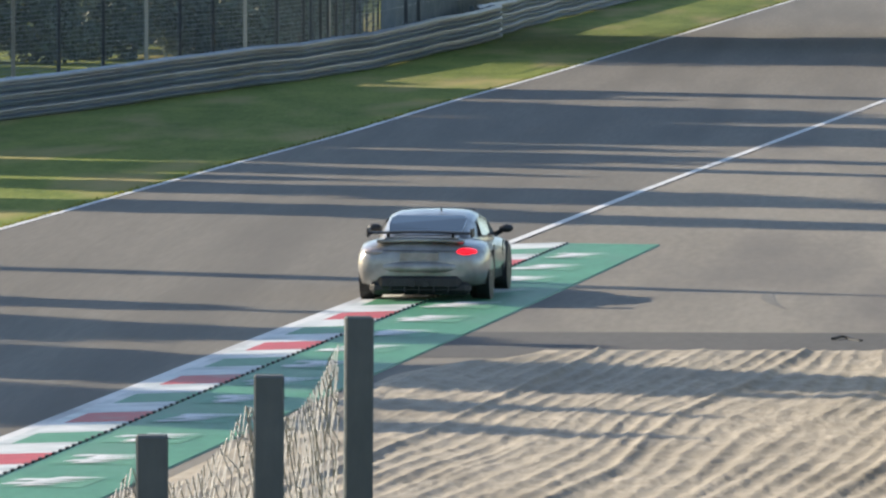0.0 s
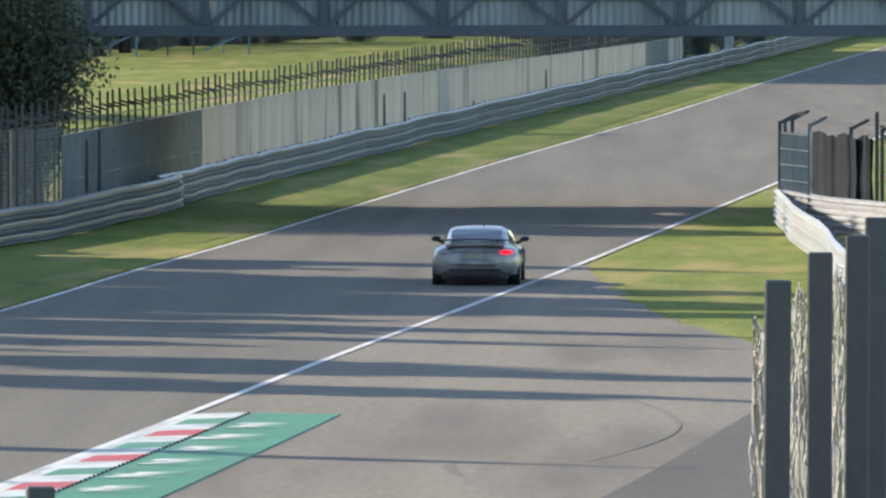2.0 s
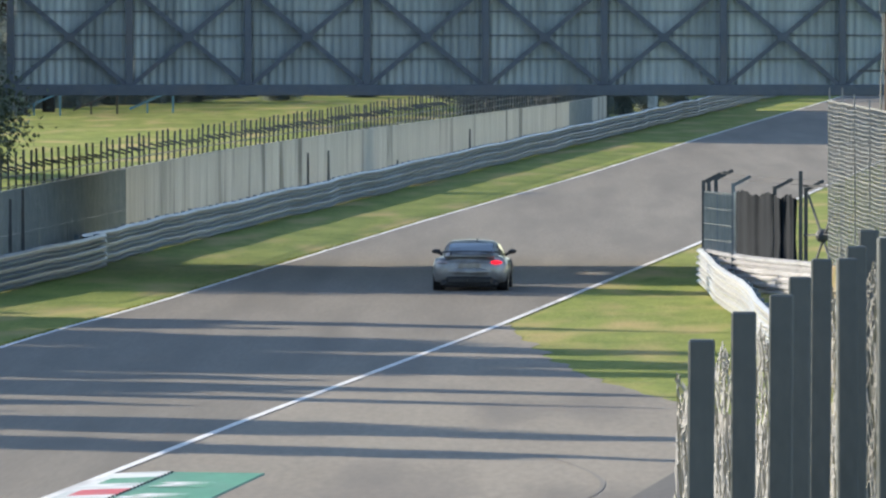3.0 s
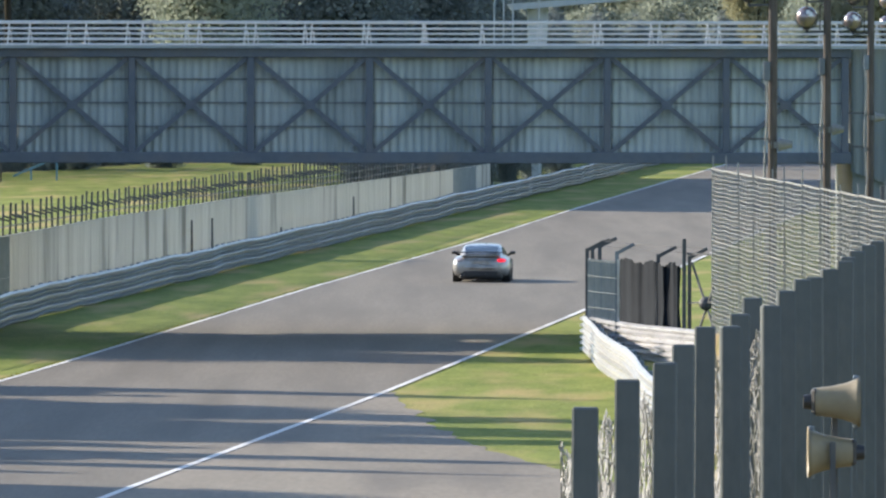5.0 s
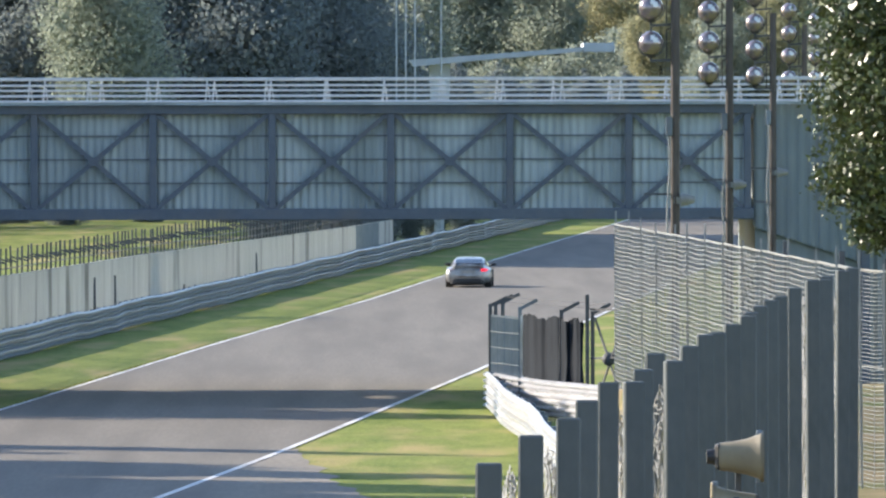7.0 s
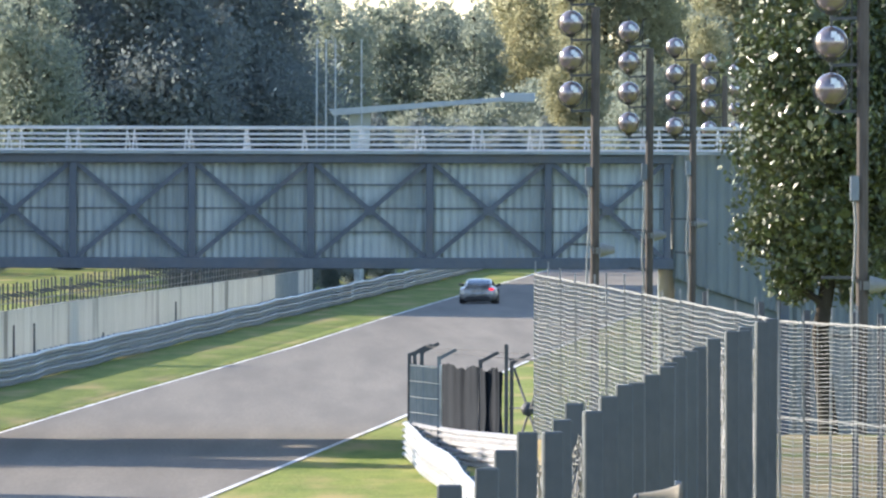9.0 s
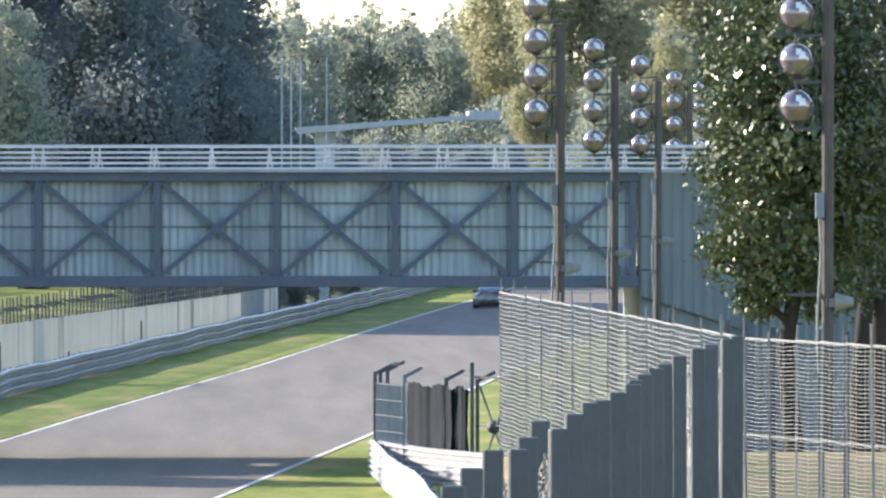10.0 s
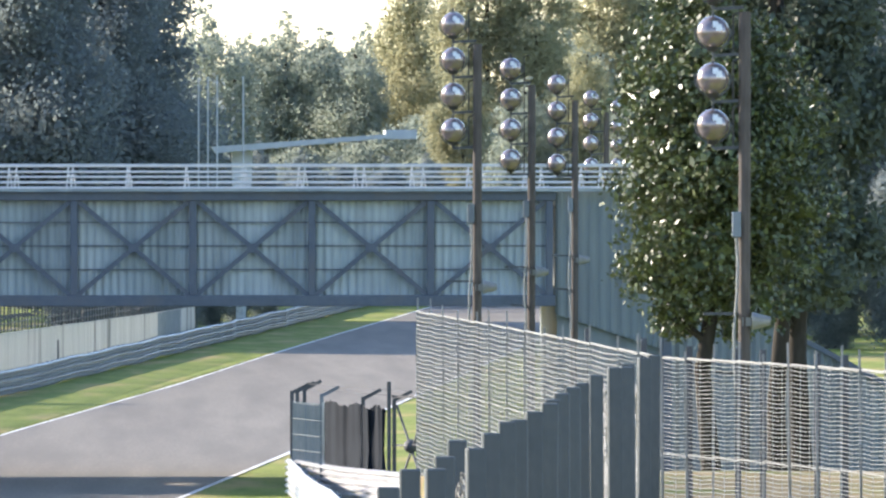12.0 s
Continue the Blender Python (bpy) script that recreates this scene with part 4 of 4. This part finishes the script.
tree("tree", "dark shaded tree behind the globe pole", 12.75, 205.0, 0.0, 15.0, 2.2, 4.9, 26000, 0.10, 6, LEAF_DEEP, 16, 0.3)
# the dark trees and shrubs behind the debris fence
tree("tree", "dark broadleaf tree behind the debris netting", -16.6, 250.5, 0.0, 10.0, 3.3, 1.3, 60000, 0.062, 7, LEAF_DARK, 14, 0.25)
tree("tree", "dark broadleaf tree behind the debris netting", -22.6, 251.0, 0.0, 11.0, 3.4, 2.0, 30000, 0.065, 8, LEAF_DARK, 14, 0.25)
for i in range(7):
    tree("shrub", "low dark shrub behind the debris netting", -28.0 + 1.75 * i, 236.0 + 1.6 * i + (i % 3), 0.0, 2.6 - 0.09 * i, 1.7, 0.1, 4000, 0.085, 60 + i, LEAF_DARK, 6, 0.05)

# trees west of the track, whose long shadows lie across the asphalt
WEST = [(-29.0, 254.0, 11.5, 2.6), (-29.0, 231.5, 15.0, 1.3), (-29.0, 219.0, 15.5, 3.4), (-30.5, 213.5, 16.5, 3.6), (-29.0, 208.0, 15.5, 3.0), (-29.0, 198.5, 15.0, 1.2), (-29.0, 193.5, 14.0, 1.0),
        (-29.0, 181.7, 15.5, 2.3), (-29.5, 175.0, 14.5, 2.2), (-30.0, 155.5, 14.0, 0.6), (-30.0, 147.0, 9.8, 1.8), (-31.0, 135.5, 15.5, 2.5), (-31.0, 130.0, 11.5, 0.7), (-36.0, 240.0, 9.0, 2.6),
        (-33.0, 224.0, 9.0, 2.2),
        (-31.0, 236.0, 8.5, 3.0), (-31.5, 229.5, 11.5, 3.2), (-31.5, 223.5, 12.0, 3.2), (-31.0, 203.0, 12.0, 3.0), (-31.0, 197.5, 12.0, 3.0), (-31.0, 191.0, 11.0, 2.5),
        (-30.0, 141.5, 11.6, 2.4), (-30.0, 133.0, 13.6, 2.5), (-30.0, 125.0, 12.4, 2.3), (-30.5, 129.0, 12.8, 1.6), (-30.5, 187.0, 9.5, 1.6), (-30.0, 174.0, 9.0, 1.8), (-31.0, 214.0, 13.0, 3.2), (-30.5, 206.0, 12.5, 2.4)]
base = None
for i, (x, y, h, r) in enumerate(WEST):
    if base is None:
        base = tree("tree", "slender park tree west of the track", x, y, 0, h, r, 2.2, 14000, 0.17, 31, LEAF_DARK, 14, 0.2)
        bh, br0 = h, r
    else:
        c = copy_thing(base, pose(x, y, 0, 0, 0, 67 * i))
        c.scale = (r / br0, r / br0, h / bh)


def forest(rows):
    """Far trees behind the bridge: four kinds built once, then set out with their own turn and size."""
    kinds = [tree("tree", "tall dark park tree behind the bridge", 0, 0, 0, 22, 6.0, 2.0, 44000, 0.135, 11, LEAF_FAR_HAZE, 18, 0.4),
             tree("tree", "mid-green park tree behind the bridge", 0, 0, 0, 17, 4.6, 2.0, 32000, 0.105, 12, LEAF_SOFT_HAZE, 18, 0.35),
             tree("tree", "autumn-tinted poplar behind the bridge, haze in its pale colour", 0, 0, 0, 22, 3.4, 2.0, 32000, 0.10, 13, LEAF_PALE_HAZE, 20, 0.3),
             tree("tree", "low rounded shrubby tree behind the bridge", 0, 0, 0, 10, 5.0, 0.5, 26000, 0.105, 14, LEAF_SOFT_HAZE, 14, 0.3)]
    kinds.append(tree("tree", "tall high-crowned tree added to shade the far track", 0, 0, 0, 30, 6.5, 13.5, 30000, 0.16, 15, LEAF_FAR_HAZE, 16, 0.35))
    used = set()
    for i, (k, x, y, s) in enumerate(rows):
        # hedge growth is leafy down to the grass
        m = pose(x, y, -2.2 * s if s < 0.35 else 0, 0, 0, 47 * i)
        if k not in used:
            o = kinds[k]
            o.matrix_basis = m
            used.add(k)
        else:
            o = copy_thing(kinds[k], m)
        o.scale = (s, s, s)


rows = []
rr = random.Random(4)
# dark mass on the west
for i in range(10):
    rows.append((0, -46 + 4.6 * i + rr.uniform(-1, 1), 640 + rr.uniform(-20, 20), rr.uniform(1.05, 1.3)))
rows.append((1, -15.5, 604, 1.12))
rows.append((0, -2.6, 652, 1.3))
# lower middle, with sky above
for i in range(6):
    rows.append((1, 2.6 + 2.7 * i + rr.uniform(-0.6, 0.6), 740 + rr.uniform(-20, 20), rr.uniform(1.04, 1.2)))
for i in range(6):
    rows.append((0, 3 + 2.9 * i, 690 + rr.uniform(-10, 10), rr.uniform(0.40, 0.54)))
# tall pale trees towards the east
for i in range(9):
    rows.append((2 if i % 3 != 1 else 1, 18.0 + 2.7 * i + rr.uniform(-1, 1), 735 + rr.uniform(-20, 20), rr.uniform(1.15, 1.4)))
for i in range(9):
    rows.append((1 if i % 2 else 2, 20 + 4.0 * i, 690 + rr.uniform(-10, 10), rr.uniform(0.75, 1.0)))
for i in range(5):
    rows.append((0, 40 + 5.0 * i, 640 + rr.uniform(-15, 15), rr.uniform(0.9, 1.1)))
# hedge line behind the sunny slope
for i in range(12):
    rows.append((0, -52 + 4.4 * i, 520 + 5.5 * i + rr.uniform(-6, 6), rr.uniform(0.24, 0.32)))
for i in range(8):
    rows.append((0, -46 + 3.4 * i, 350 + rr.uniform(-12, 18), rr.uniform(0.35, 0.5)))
# tall trees added west of the slope, crowns unseen, to shade the far track
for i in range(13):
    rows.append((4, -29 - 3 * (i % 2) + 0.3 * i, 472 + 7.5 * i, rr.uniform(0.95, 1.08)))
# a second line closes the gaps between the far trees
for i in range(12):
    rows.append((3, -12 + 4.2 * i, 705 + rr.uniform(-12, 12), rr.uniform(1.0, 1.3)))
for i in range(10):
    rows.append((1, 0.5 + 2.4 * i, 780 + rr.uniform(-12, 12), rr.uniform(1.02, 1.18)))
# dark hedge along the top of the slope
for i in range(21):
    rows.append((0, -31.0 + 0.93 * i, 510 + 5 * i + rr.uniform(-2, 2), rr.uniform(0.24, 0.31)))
# a second row of the tall trees, added to deepen the far shade
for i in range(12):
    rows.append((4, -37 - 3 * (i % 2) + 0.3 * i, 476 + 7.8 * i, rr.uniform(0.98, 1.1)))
# low growth added as shade behind mesh fence end, and below the eastern trees
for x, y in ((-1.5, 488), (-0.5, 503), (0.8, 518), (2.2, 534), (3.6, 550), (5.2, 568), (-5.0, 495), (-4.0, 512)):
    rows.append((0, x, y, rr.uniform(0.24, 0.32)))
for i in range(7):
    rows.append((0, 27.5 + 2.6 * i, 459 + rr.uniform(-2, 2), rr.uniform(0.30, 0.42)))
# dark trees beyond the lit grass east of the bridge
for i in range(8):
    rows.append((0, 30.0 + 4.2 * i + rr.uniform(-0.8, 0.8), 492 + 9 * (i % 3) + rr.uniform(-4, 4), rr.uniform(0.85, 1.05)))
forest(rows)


def shelter():
    """A thin white cantilever roof with slim flag poles, beyond the bridge."""
    s = thing("shelter", "thin white cantilever roof with slim poles beyond the bridge", "shelter")
    bm = B()
    vs = [bm.verts.new(c) for c in ((2.4, 548, 9.1), (11.6, 548, 9.9), (11.6, 554, 9.9), (2.4, 554, 9.1), (2.2, 548, 9.45), (11.6, 548, 10.12), (11.6, 554, 10.12), (2.2, 554, 9.45))]
    for q in ((0, 1, 2, 3), (4, 7, 6, 5), (0, 4, 5, 1), (1, 5, 6, 2), (2, 6, 7, 3), (3, 7, 4, 0)):
        bm.faces.new([vs[i] for i in q])
    part("roof", bm, CANOPY, s)
    bm = B()
    box(bm, 11.6, 548, 9.85, 13.3, 554, 10.35, 0.03)
    part("fascia", bm, CANOPY, s)
    bm = B()
    vs = [bm.verts.new(c) for c in ((3.55, 549, 0), (4.05, 549, 0), (4.45, 549, 9.2), (3.3, 549, 9.2), (3.55, 553, 0), (4.05, 553, 0), (4.45, 553, 9.2), (3.3, 553, 9.2))]
    for q in ((3, 2, 1, 0), (4, 5, 6, 7), (0, 1, 5, 4), (1, 2, 6, 5), (2, 3, 7, 6), (3, 0, 4, 7)):
        bm.faces.new([vs[i] for i in q])
    part("pillar", bm, CANOPY, s)
    for x in (1.5, 2.0, 2.5, 3.9):
        f = thing("flag_pole", "slim white flag pole without a flag", "flag pole", pose(x, 545, 0), group="flag poles")
        bm = B()
        beam(bm, (0, 0, 0), (0, 0, 13.2), 0.10, 0.10, 6)
        part("pole", bm, CANOPY, f)


shelter()


def stair_rails():
    s = thing("stair_railing", "blue painted stair railing on the grass slope", "railing")
    for k in range(3):
        x, y = -27.2 + 2.6 * k, 503 + 5 * k
        for i in range(2):
            bm = B()
            beam(bm, (x + 1.3 * i, y, 0.3), (x + 1.3 * i, y, 1.0 + 0.55 * i), 0.08)
            part("upright", bm, BLUE if k != 1 else POLEWOOD, s)
        bm = B()
        beam(bm, (x - 0.9, y, 0.6), (x + 1.3, y, 1.55), 0.09)
        part("rail", bm, BLUE if k != 1 else POLEWOOD, s)


stair_rails()
# ---- the car ----
def loft(bm, rings, close=True):
    vs = [[bm.verts.new(p) for p in ring] for ring in rings]
    n = len(rings[0])
    for a, b in zip(vs, vs[1:]):
        for i in range(n if close else n - 1):
            j = (i + 1) % n
            bm.faces.new((a[i], a[j], b[j], b[i]))
    return vs


def car():
    """A low silver coupe, its tail towards -y; the origin lies on the ground under the tail."""
    c = thing("car", "dusty silver sports coupe with black rear wing, brake light lit", "car")
    L = 4.42
    # stations: y, half width at the hips, sill height, belt height, deck height in the middle
    st = [(0.00, 0.64, 0.36, 0.66, 0.72), (0.05, 0.79, 0.28, 0.74, 0.84), (0.16, 0.86, 0.23, 0.79, 0.90), (0.40, 0.90, 0.20, 0.83, 0.94), (0.75, 0.915, 0.18, 0.86, 0.94),
          (1.10, 0.915, 0.17, 0.85, 0.93), (1.5, 0.885, 0.17, 0.81, 0.90), (2.0, 0.87, 0.17, 0.79, 0.88), (2.6, 0.87, 0.17, 0.79, 0.86), (3.1, 0.895, 0.17, 0.80, 0.83),
          (3.5, 0.90, 0.17, 0.78, 0.76), (3.9, 0.87, 0.18, 0.68, 0.66), (4.25, 0.76, 0.22, 0.52, 0.54), (L, 0.55, 0.3, 0.42, 0.44)]
    rings = []
    for y, w, z0, zb, zm in st:
        half = [(0.0, z0), (w * 0.7, z0), (w * 0.94, z0 + 0.05), (w, z0 + (zb - z0) * 0.45), (w * 0.985, z0 + (zb - z0) * 0.75), (w * 0.93, zb - 0.02), (w * 0.80, zb + 0.025), (w * 0.55, (zb + zm) / 2 + 0.03), (w * 0.25, zm), (0.0, zm)]
        ring = [(x, y, z) for x, z in half] + [(-x, y, z) for x, z in half[-2:0:-1]]
        rings.append(ring)
    bm = B()
    vs = loft(bm, rings)
    bm.faces.new(vs[0][::-1])
    bm.faces.new(vs[-1])
    bmesh.ops.recalc_face_normals(bm, faces=bm.faces)
    part("body", bm, PAINT, c, "dusty silver body", smooth=True)
    # cabin: y, half width at the belt, half width at the roof, belt z, roof z
    cab = [(0.62, 0.60, 0.50, 0.88, 0.93), (0.95, 0.66, 0.54, 0.87, 1.03), (1.35, 0.715, 0.565, 0.86, 1.17), (1.75, 0.745, 0.575, 0.84, 1.255), (2.1, 0.76, 0.575, 0.82, 1.28), (2.5, 0.765, 0.565, 0.81, 1.26), (2.9, 0.76, 0.54, 0.80, 1.14), (3.25, 0.74, 0.52, 0.80, 0.97), (3.45, 0.72, 0.52, 0.78, 0.83)]
    rings = []
    for y, w, wr, zb, zr in cab:
        half = [(0.0, zb - 0.05), (w, zb - 0.05), (w, zb), (wr + (w - wr) * 0.42, zb + (zr - zb) * 0.62), (wr, zr - (zr - zb) * 0.12), (wr * 0.82, zr - 0.008), (wr * 0.4, zr + 0.012), (0.0, zr + 0.015)]
        rings.append([(x, y, z) for x, z in half] + [(-x, y, z) for x, z in half[-2:0:-1]])
    bm = B()
    vs = loft(bm, rings)
    bm.faces.new(vs[0][::-1])
    bm.faces.new(vs[-1])
    bmesh.ops.recalc_face_normals(bm, faces=bm.faces)
    cabin = part("cabin", bm, PAINT, c, "silver roof and pillars", smooth=True)
    # rear window, a little proud of the tail of the cabin
    def pane(name, pts, parent):
        bm = B()
        f = bm.faces.new([bm.verts.new(p) for p in pts])
        r = bmesh.ops.extrude_face_region(bm, geom=[f])
        for v in r["geom"]:
            if isinstance(v, bmesh.types.BMVert):
                v.co.z -= 0.012
        bmesh.ops.recalc_face_normals(bm, faces=bm.faces)
        return part(name, bm, CARGLASS, parent, "dark tinted glass")
    pane("rear_window", [(-0.50, 0.78, 0.985), (0.50, 0.78, 0.985), (0.535, 1.1, 1.112), (0.525, 1.34, 1.187), (0.46, 1.47, 1.222), (-0.46, 1.47, 1.222), (-0.525, 1.34, 1.187), (-0.535, 1.1, 1.112)], cabin)
    pane("windscreen", [(-0.50, 2.66, 1.255), (0.50, 2.66, 1.255), (0.58, 3.3, 0.96), (-0.58, 3.3, 0.96)], cabin)
    for s in (1, -1):
        pane("side_window", [(s * 0.735, 1.35, 0.93), (s * 0.775, 2.0, 0.90), (s * 0.775, 2.75, 0.88), (s * 0.66, 2.62, 1.12), (s * 0.615, 2.2, 1.19), (s * 0.63, 1.65, 1.15)], cabin)
    # engine lid with vents and the tail panel
    bm = B()
    box(bm, -0.5, 0.12, 0.925, 0.5, 0.62, 0.955, 0.01)
    part("engine_lid", bm, PAINT, c)
    for k in range(4):
        bm = B()
        box(bm, -0.4, 0.5 + 0.07 * k, 0.955, 0.4, 0.54 + 0.07 * k, 0.963)
        part("vent", bm, BLACK, c)
    # rear wing
    wing = thing("rear_wing", "", "")
    wing.parent = c
    bm = B()
    n = 10
    up = [(0.0, 0.0), (0.03, 0.022), (0.10, 0.03), (0.2, 0.022), (0.26, 0.0), (0.2, -0.006), (0.1, -0.004), (0.03, -0.008)]
    loft_r = [[(x, 0.02 + a, 1.01 + z + 0.02 * (1 - (x / 0.7) ** 2)) for a, z in up] for x in [-0.72 + 1.44 * i / n for i in range(n + 1)]]
    vs = loft(bm, loft_r)
    bm.faces.new(vs[0]); bm.faces.new(vs[-1][::-1])
    bmesh.ops.recalc_face_normals(bm, faces=bm.faces)
    part("blade", bm, BLACK, wing, smooth=True)
    for s in (1, -1):
        bm = B()
        box(bm, s * 0.72 - 0.012, -0.02, 0.96, s * 0.72 + 0.012, 0.32, 1.095, 0.004)
        part("end_plate", bm, BLACK, wing)
        bm = B()
        beam(bm, (s * 0.45, 0.2, 0.93), (s * 0.45, 0.16, 1.02), 0.03, 0.09)
        part("strut", bm, BLACK, wing)
    bm = B()
    n = 12
    lip = [[(x, 0.05 + a - 0.05 * (1 - (x / 0.6) ** 2), 0.905 + z - 0.03 * (x / 0.6) ** 2) for a, z in ((0.0, 0.03), (0.03, 0.045), (0.28, 0.035), (0.28, 0.0), (0.02, -0.01))] for x in [-0.6 + 1.2 * i / n for i in range(n + 1)]]
    vs = loft(bm, lip)
    bm.faces.new(vs[0]); bm.faces.new(vs[-1][::-1])
    bmesh.ops.recalc_face_normals(bm, faces=bm.faces)
    part("ducktail", bm, PAINT, c, "silver ducktail lip", smooth=True)
    # lamps
    for s in (1, -1):
        bm = B()
        q = bmesh.ops.create_icosphere(bm, subdivisions=3, radius=1)
        bmesh.ops.transform(bm, matrix=pose(s * 0.645, 0.10, 0.745, 0, 0, s * 24) @ Matrix.Diagonal((0.155, 0.10, 0.062, 1)), verts=q["verts"])
        part("tail_lamp", bm, LAMPRED if s > 0 else LAMPGLINT, c, "lit red tail lamp" if s > 0 else "tail lamp with its sun glint put into the colour", smooth=True)
    # bumper, number plate recess, diffuser, exhausts
    bm = B()
    n = 14
    shell = [[(x, a + 0.14 * (x / 0.8) ** 2 - 0.03, z) for a, z in ((0.02, 0.60), (-0.025, 0.55), (-0.03, 0.49), (0.0, 0.44), (0.12, 0.44), (0.12, 0.60))] for x in [-0.8 + 1.6 * i / n for i in range(n + 1)]]
    vs = loft(bm, shell)
    bm.faces.new(vs[0]); bm.faces.new(vs[-1][::-1])
    bmesh.ops.recalc_face_normals(bm, faces=bm.faces)
    part("bumper", bm, PAINT, c, smooth=True)
    bm = B()
    box(bm, -0.27, -0.014, 0.62, 0.27, 0.0, 0.735, 0.006)
    part("plate_recess", bm, PAINT, c, "plain plate panel")
    # the shut line of the lid and slots behind the rear wheels
    bm = B()
    box(bm, -0.5, -0.006, 0.758, 0.5, 0.004, 0.766)
    part("lid_gap", bm, BLACK, c)
    for s in (1, -1):
        bm = B()
        box(bm, s * 0.70 - 0.07, 0.045, 0.44, s * 0.70 + 0.07, 0.09, 0.50, 0.02)
        part("bumper_slot", bm, BLACK, c)
    bm = B()
    box(bm, -0.64, -0.04, 0.10, 0.64, 0.35, 0.475, 0.13)
    box(bm, -0.70, 0.0, 0.10, 0.70, 0.3, 0.31, 0.07)
    d = part("diffuser", bm, BLACK, c)
    for k in range(5):
        bm = B()
        x = -0.4 + 0.2 * k
        box(bm, x - 0.008, -0.05, 0.14, x + 0.008, 0.3, 0.3)
        part("fin", bm, BLACK, d)
    for s in (1, -1):
        bm = B()
        disc(bm, (s * 0.09, -0.03, 0.27), 0.05, 0.05, 0.14, "y", 16)
        part("exhaust", bm, BLACK, d, "blackened exhaust tip")
    # mirrors
    for s in (1, -1):
        bm = B()
        ball(bm, (s * 0.93, 2.78, 0.96), 0.1, 2, (1.05, 0.8, 0.65))
        beam(bm, (s * 0.76, 2.80, 0.86), (s * 0.88, 2.79, 0.93), 0.04, 0.07)
        part("mirror", bm, BLACK, c, "black door mirror", smooth=True)
    # doors' shut lines and side intake
    for s in (1, -1):
        bm = B()
        box(bm, s * 0.893 - 0.012, 1.28, 0.45, s * 0.893 + 0.012, 1.5, 0.72, 0.01)
        part("side_intake", bm, BLACK, c)
        for y in (1.62, 2.85):
            bm = B()
            box(bm, s * 0.873 - 0.006, y, 0.25, s * 0.873 + 0.006, y + 0.012, 0.78)
            part("shut_line", bm, BLACK, c)
        # wheel arches
        for y in (0.98, 3.46):
            bm = B()
            disc(bm, (s * 0.815, y, 0.33), 0.37, 0.37, 0.18, "x", 28)
            part("wheel_arch", bm, BLACK, c)
    bm = B()
    beam(bm, (0.12, 1.78, 1.26), (0.12, 1.74, 1.33), 0.02)
    part("aerial", bm, BLACK, c)
    # the coach work is flattened and slightly narrowed to fit the camera's view
    low = Matrix.Diagonal((0.99, 1, 0.91, 1))
    for o in c.children_recursive:
        if o.type == "MESH":
            o.data.transform(low)
    wheels = []
    for s in (1, -1):
        for y in (0.98, 3.46):
            w = thing("wheel", "", "", pose(s * 0.752, y, 0.335))
            w.parent = c
            w.matrix_basis = pose(s * 0.752, y, 0.335)
            bm = B()
            n = 36
            prof = [(-0.13, 0.235), (-0.145, 0.29), (-0.125, 0.328), (-0.09, 0.335), (0.09, 0.335), (0.125, 0.328), (0.145, 0.29), (0.13, 0.235)]
            rings = [[(x, math.cos(2 * math.pi * k / n) * r, math.sin(2 * math.pi * k / n) * r) for x, r in prof] for k in range(n + 1)]
            loft(bm, rings)
            bmesh.ops.remove_doubles(bm, verts=bm.verts, dist=1e-4)
            bmesh.ops.recalc_face_normals(bm, faces=bm.faces)
            part("tyre", bm, TYRE, w, smooth=True)
            bm = B()
            disc(bm, (0, 0, 0), 0.236, 0.236, 0.16, "x", 28)
            for k in range(10):
                a = 2 * math.pi * k / 10
                beam(bm, (s * 0.115, math.cos(a) * 0.03, math.sin(a) * 0.03), (s * 0.115, math.cos(a) * 0.225, math.sin(a) * 0.225), 0.035, 0.03)
            disc(bm, (s * 0.12, 0, 0), 0.05, 0.05, 0.05, "x", 14)
            part("rim", bm, RIM, w)
            wheels.append(w)
    return c, wheels


CAR, WHEELS = car()
# seconds, x and y of the rear axle, degrees of heading to the east
DRIVE = [(0.0, -7.56, 139.1, 2.9), (0.5, -5.95, 154.6, 2.6), (1.0, -4.77, 172.0, 1.8), (1.5, -4.16, 189.6, 1.6), (2.0, -3.73, 208.0, 1.3), (2.5, -3.24, 225.0, 1.5), (3.0, -2.66, 242.6, 1.7),
         (3.5, -2.0, 259.5, 1.8), (4.5, -0.4, 298.0, 1.9), (5.5, 1.36, 338.0, 2.0), (6.0, 2.15, 358.8, 2.2), (6.5, 2.95, 379.6, 2.4), (7.0, 3.94, 400.5, 2.6), (8.0, 6.3, 441.0, 2.8),
         (9.0, 9.05, 482.5, 3.0), (9.5, 10.65, 504.0, 3.1), (10.5, 13.9, 549.0, 3.3), (12.0, 18.9, 618.0, 3.4)]


def motions():
    """The car along its line, the tail 0.98 m behind the axle; the wheels in steps short of a quarter turn."""
    rows = []
    for t, x, y, turn in DRIVE:
        a = radians(turn)
        rows.append((t, pose(x - 0.98 * math.sin(a), y - 0.98 * math.cos(a), 0.035 if y < 152 else 0.014, 0, 0, -turn)))
    walk(CAR, rows)
    for w in WHEELS:
        p = w.location.copy()
        walk(w, [(k * 0.1, pose(p.x, p.y, p.z, -70.0 * k, 0, 0)) for k in range(121)])


motions()
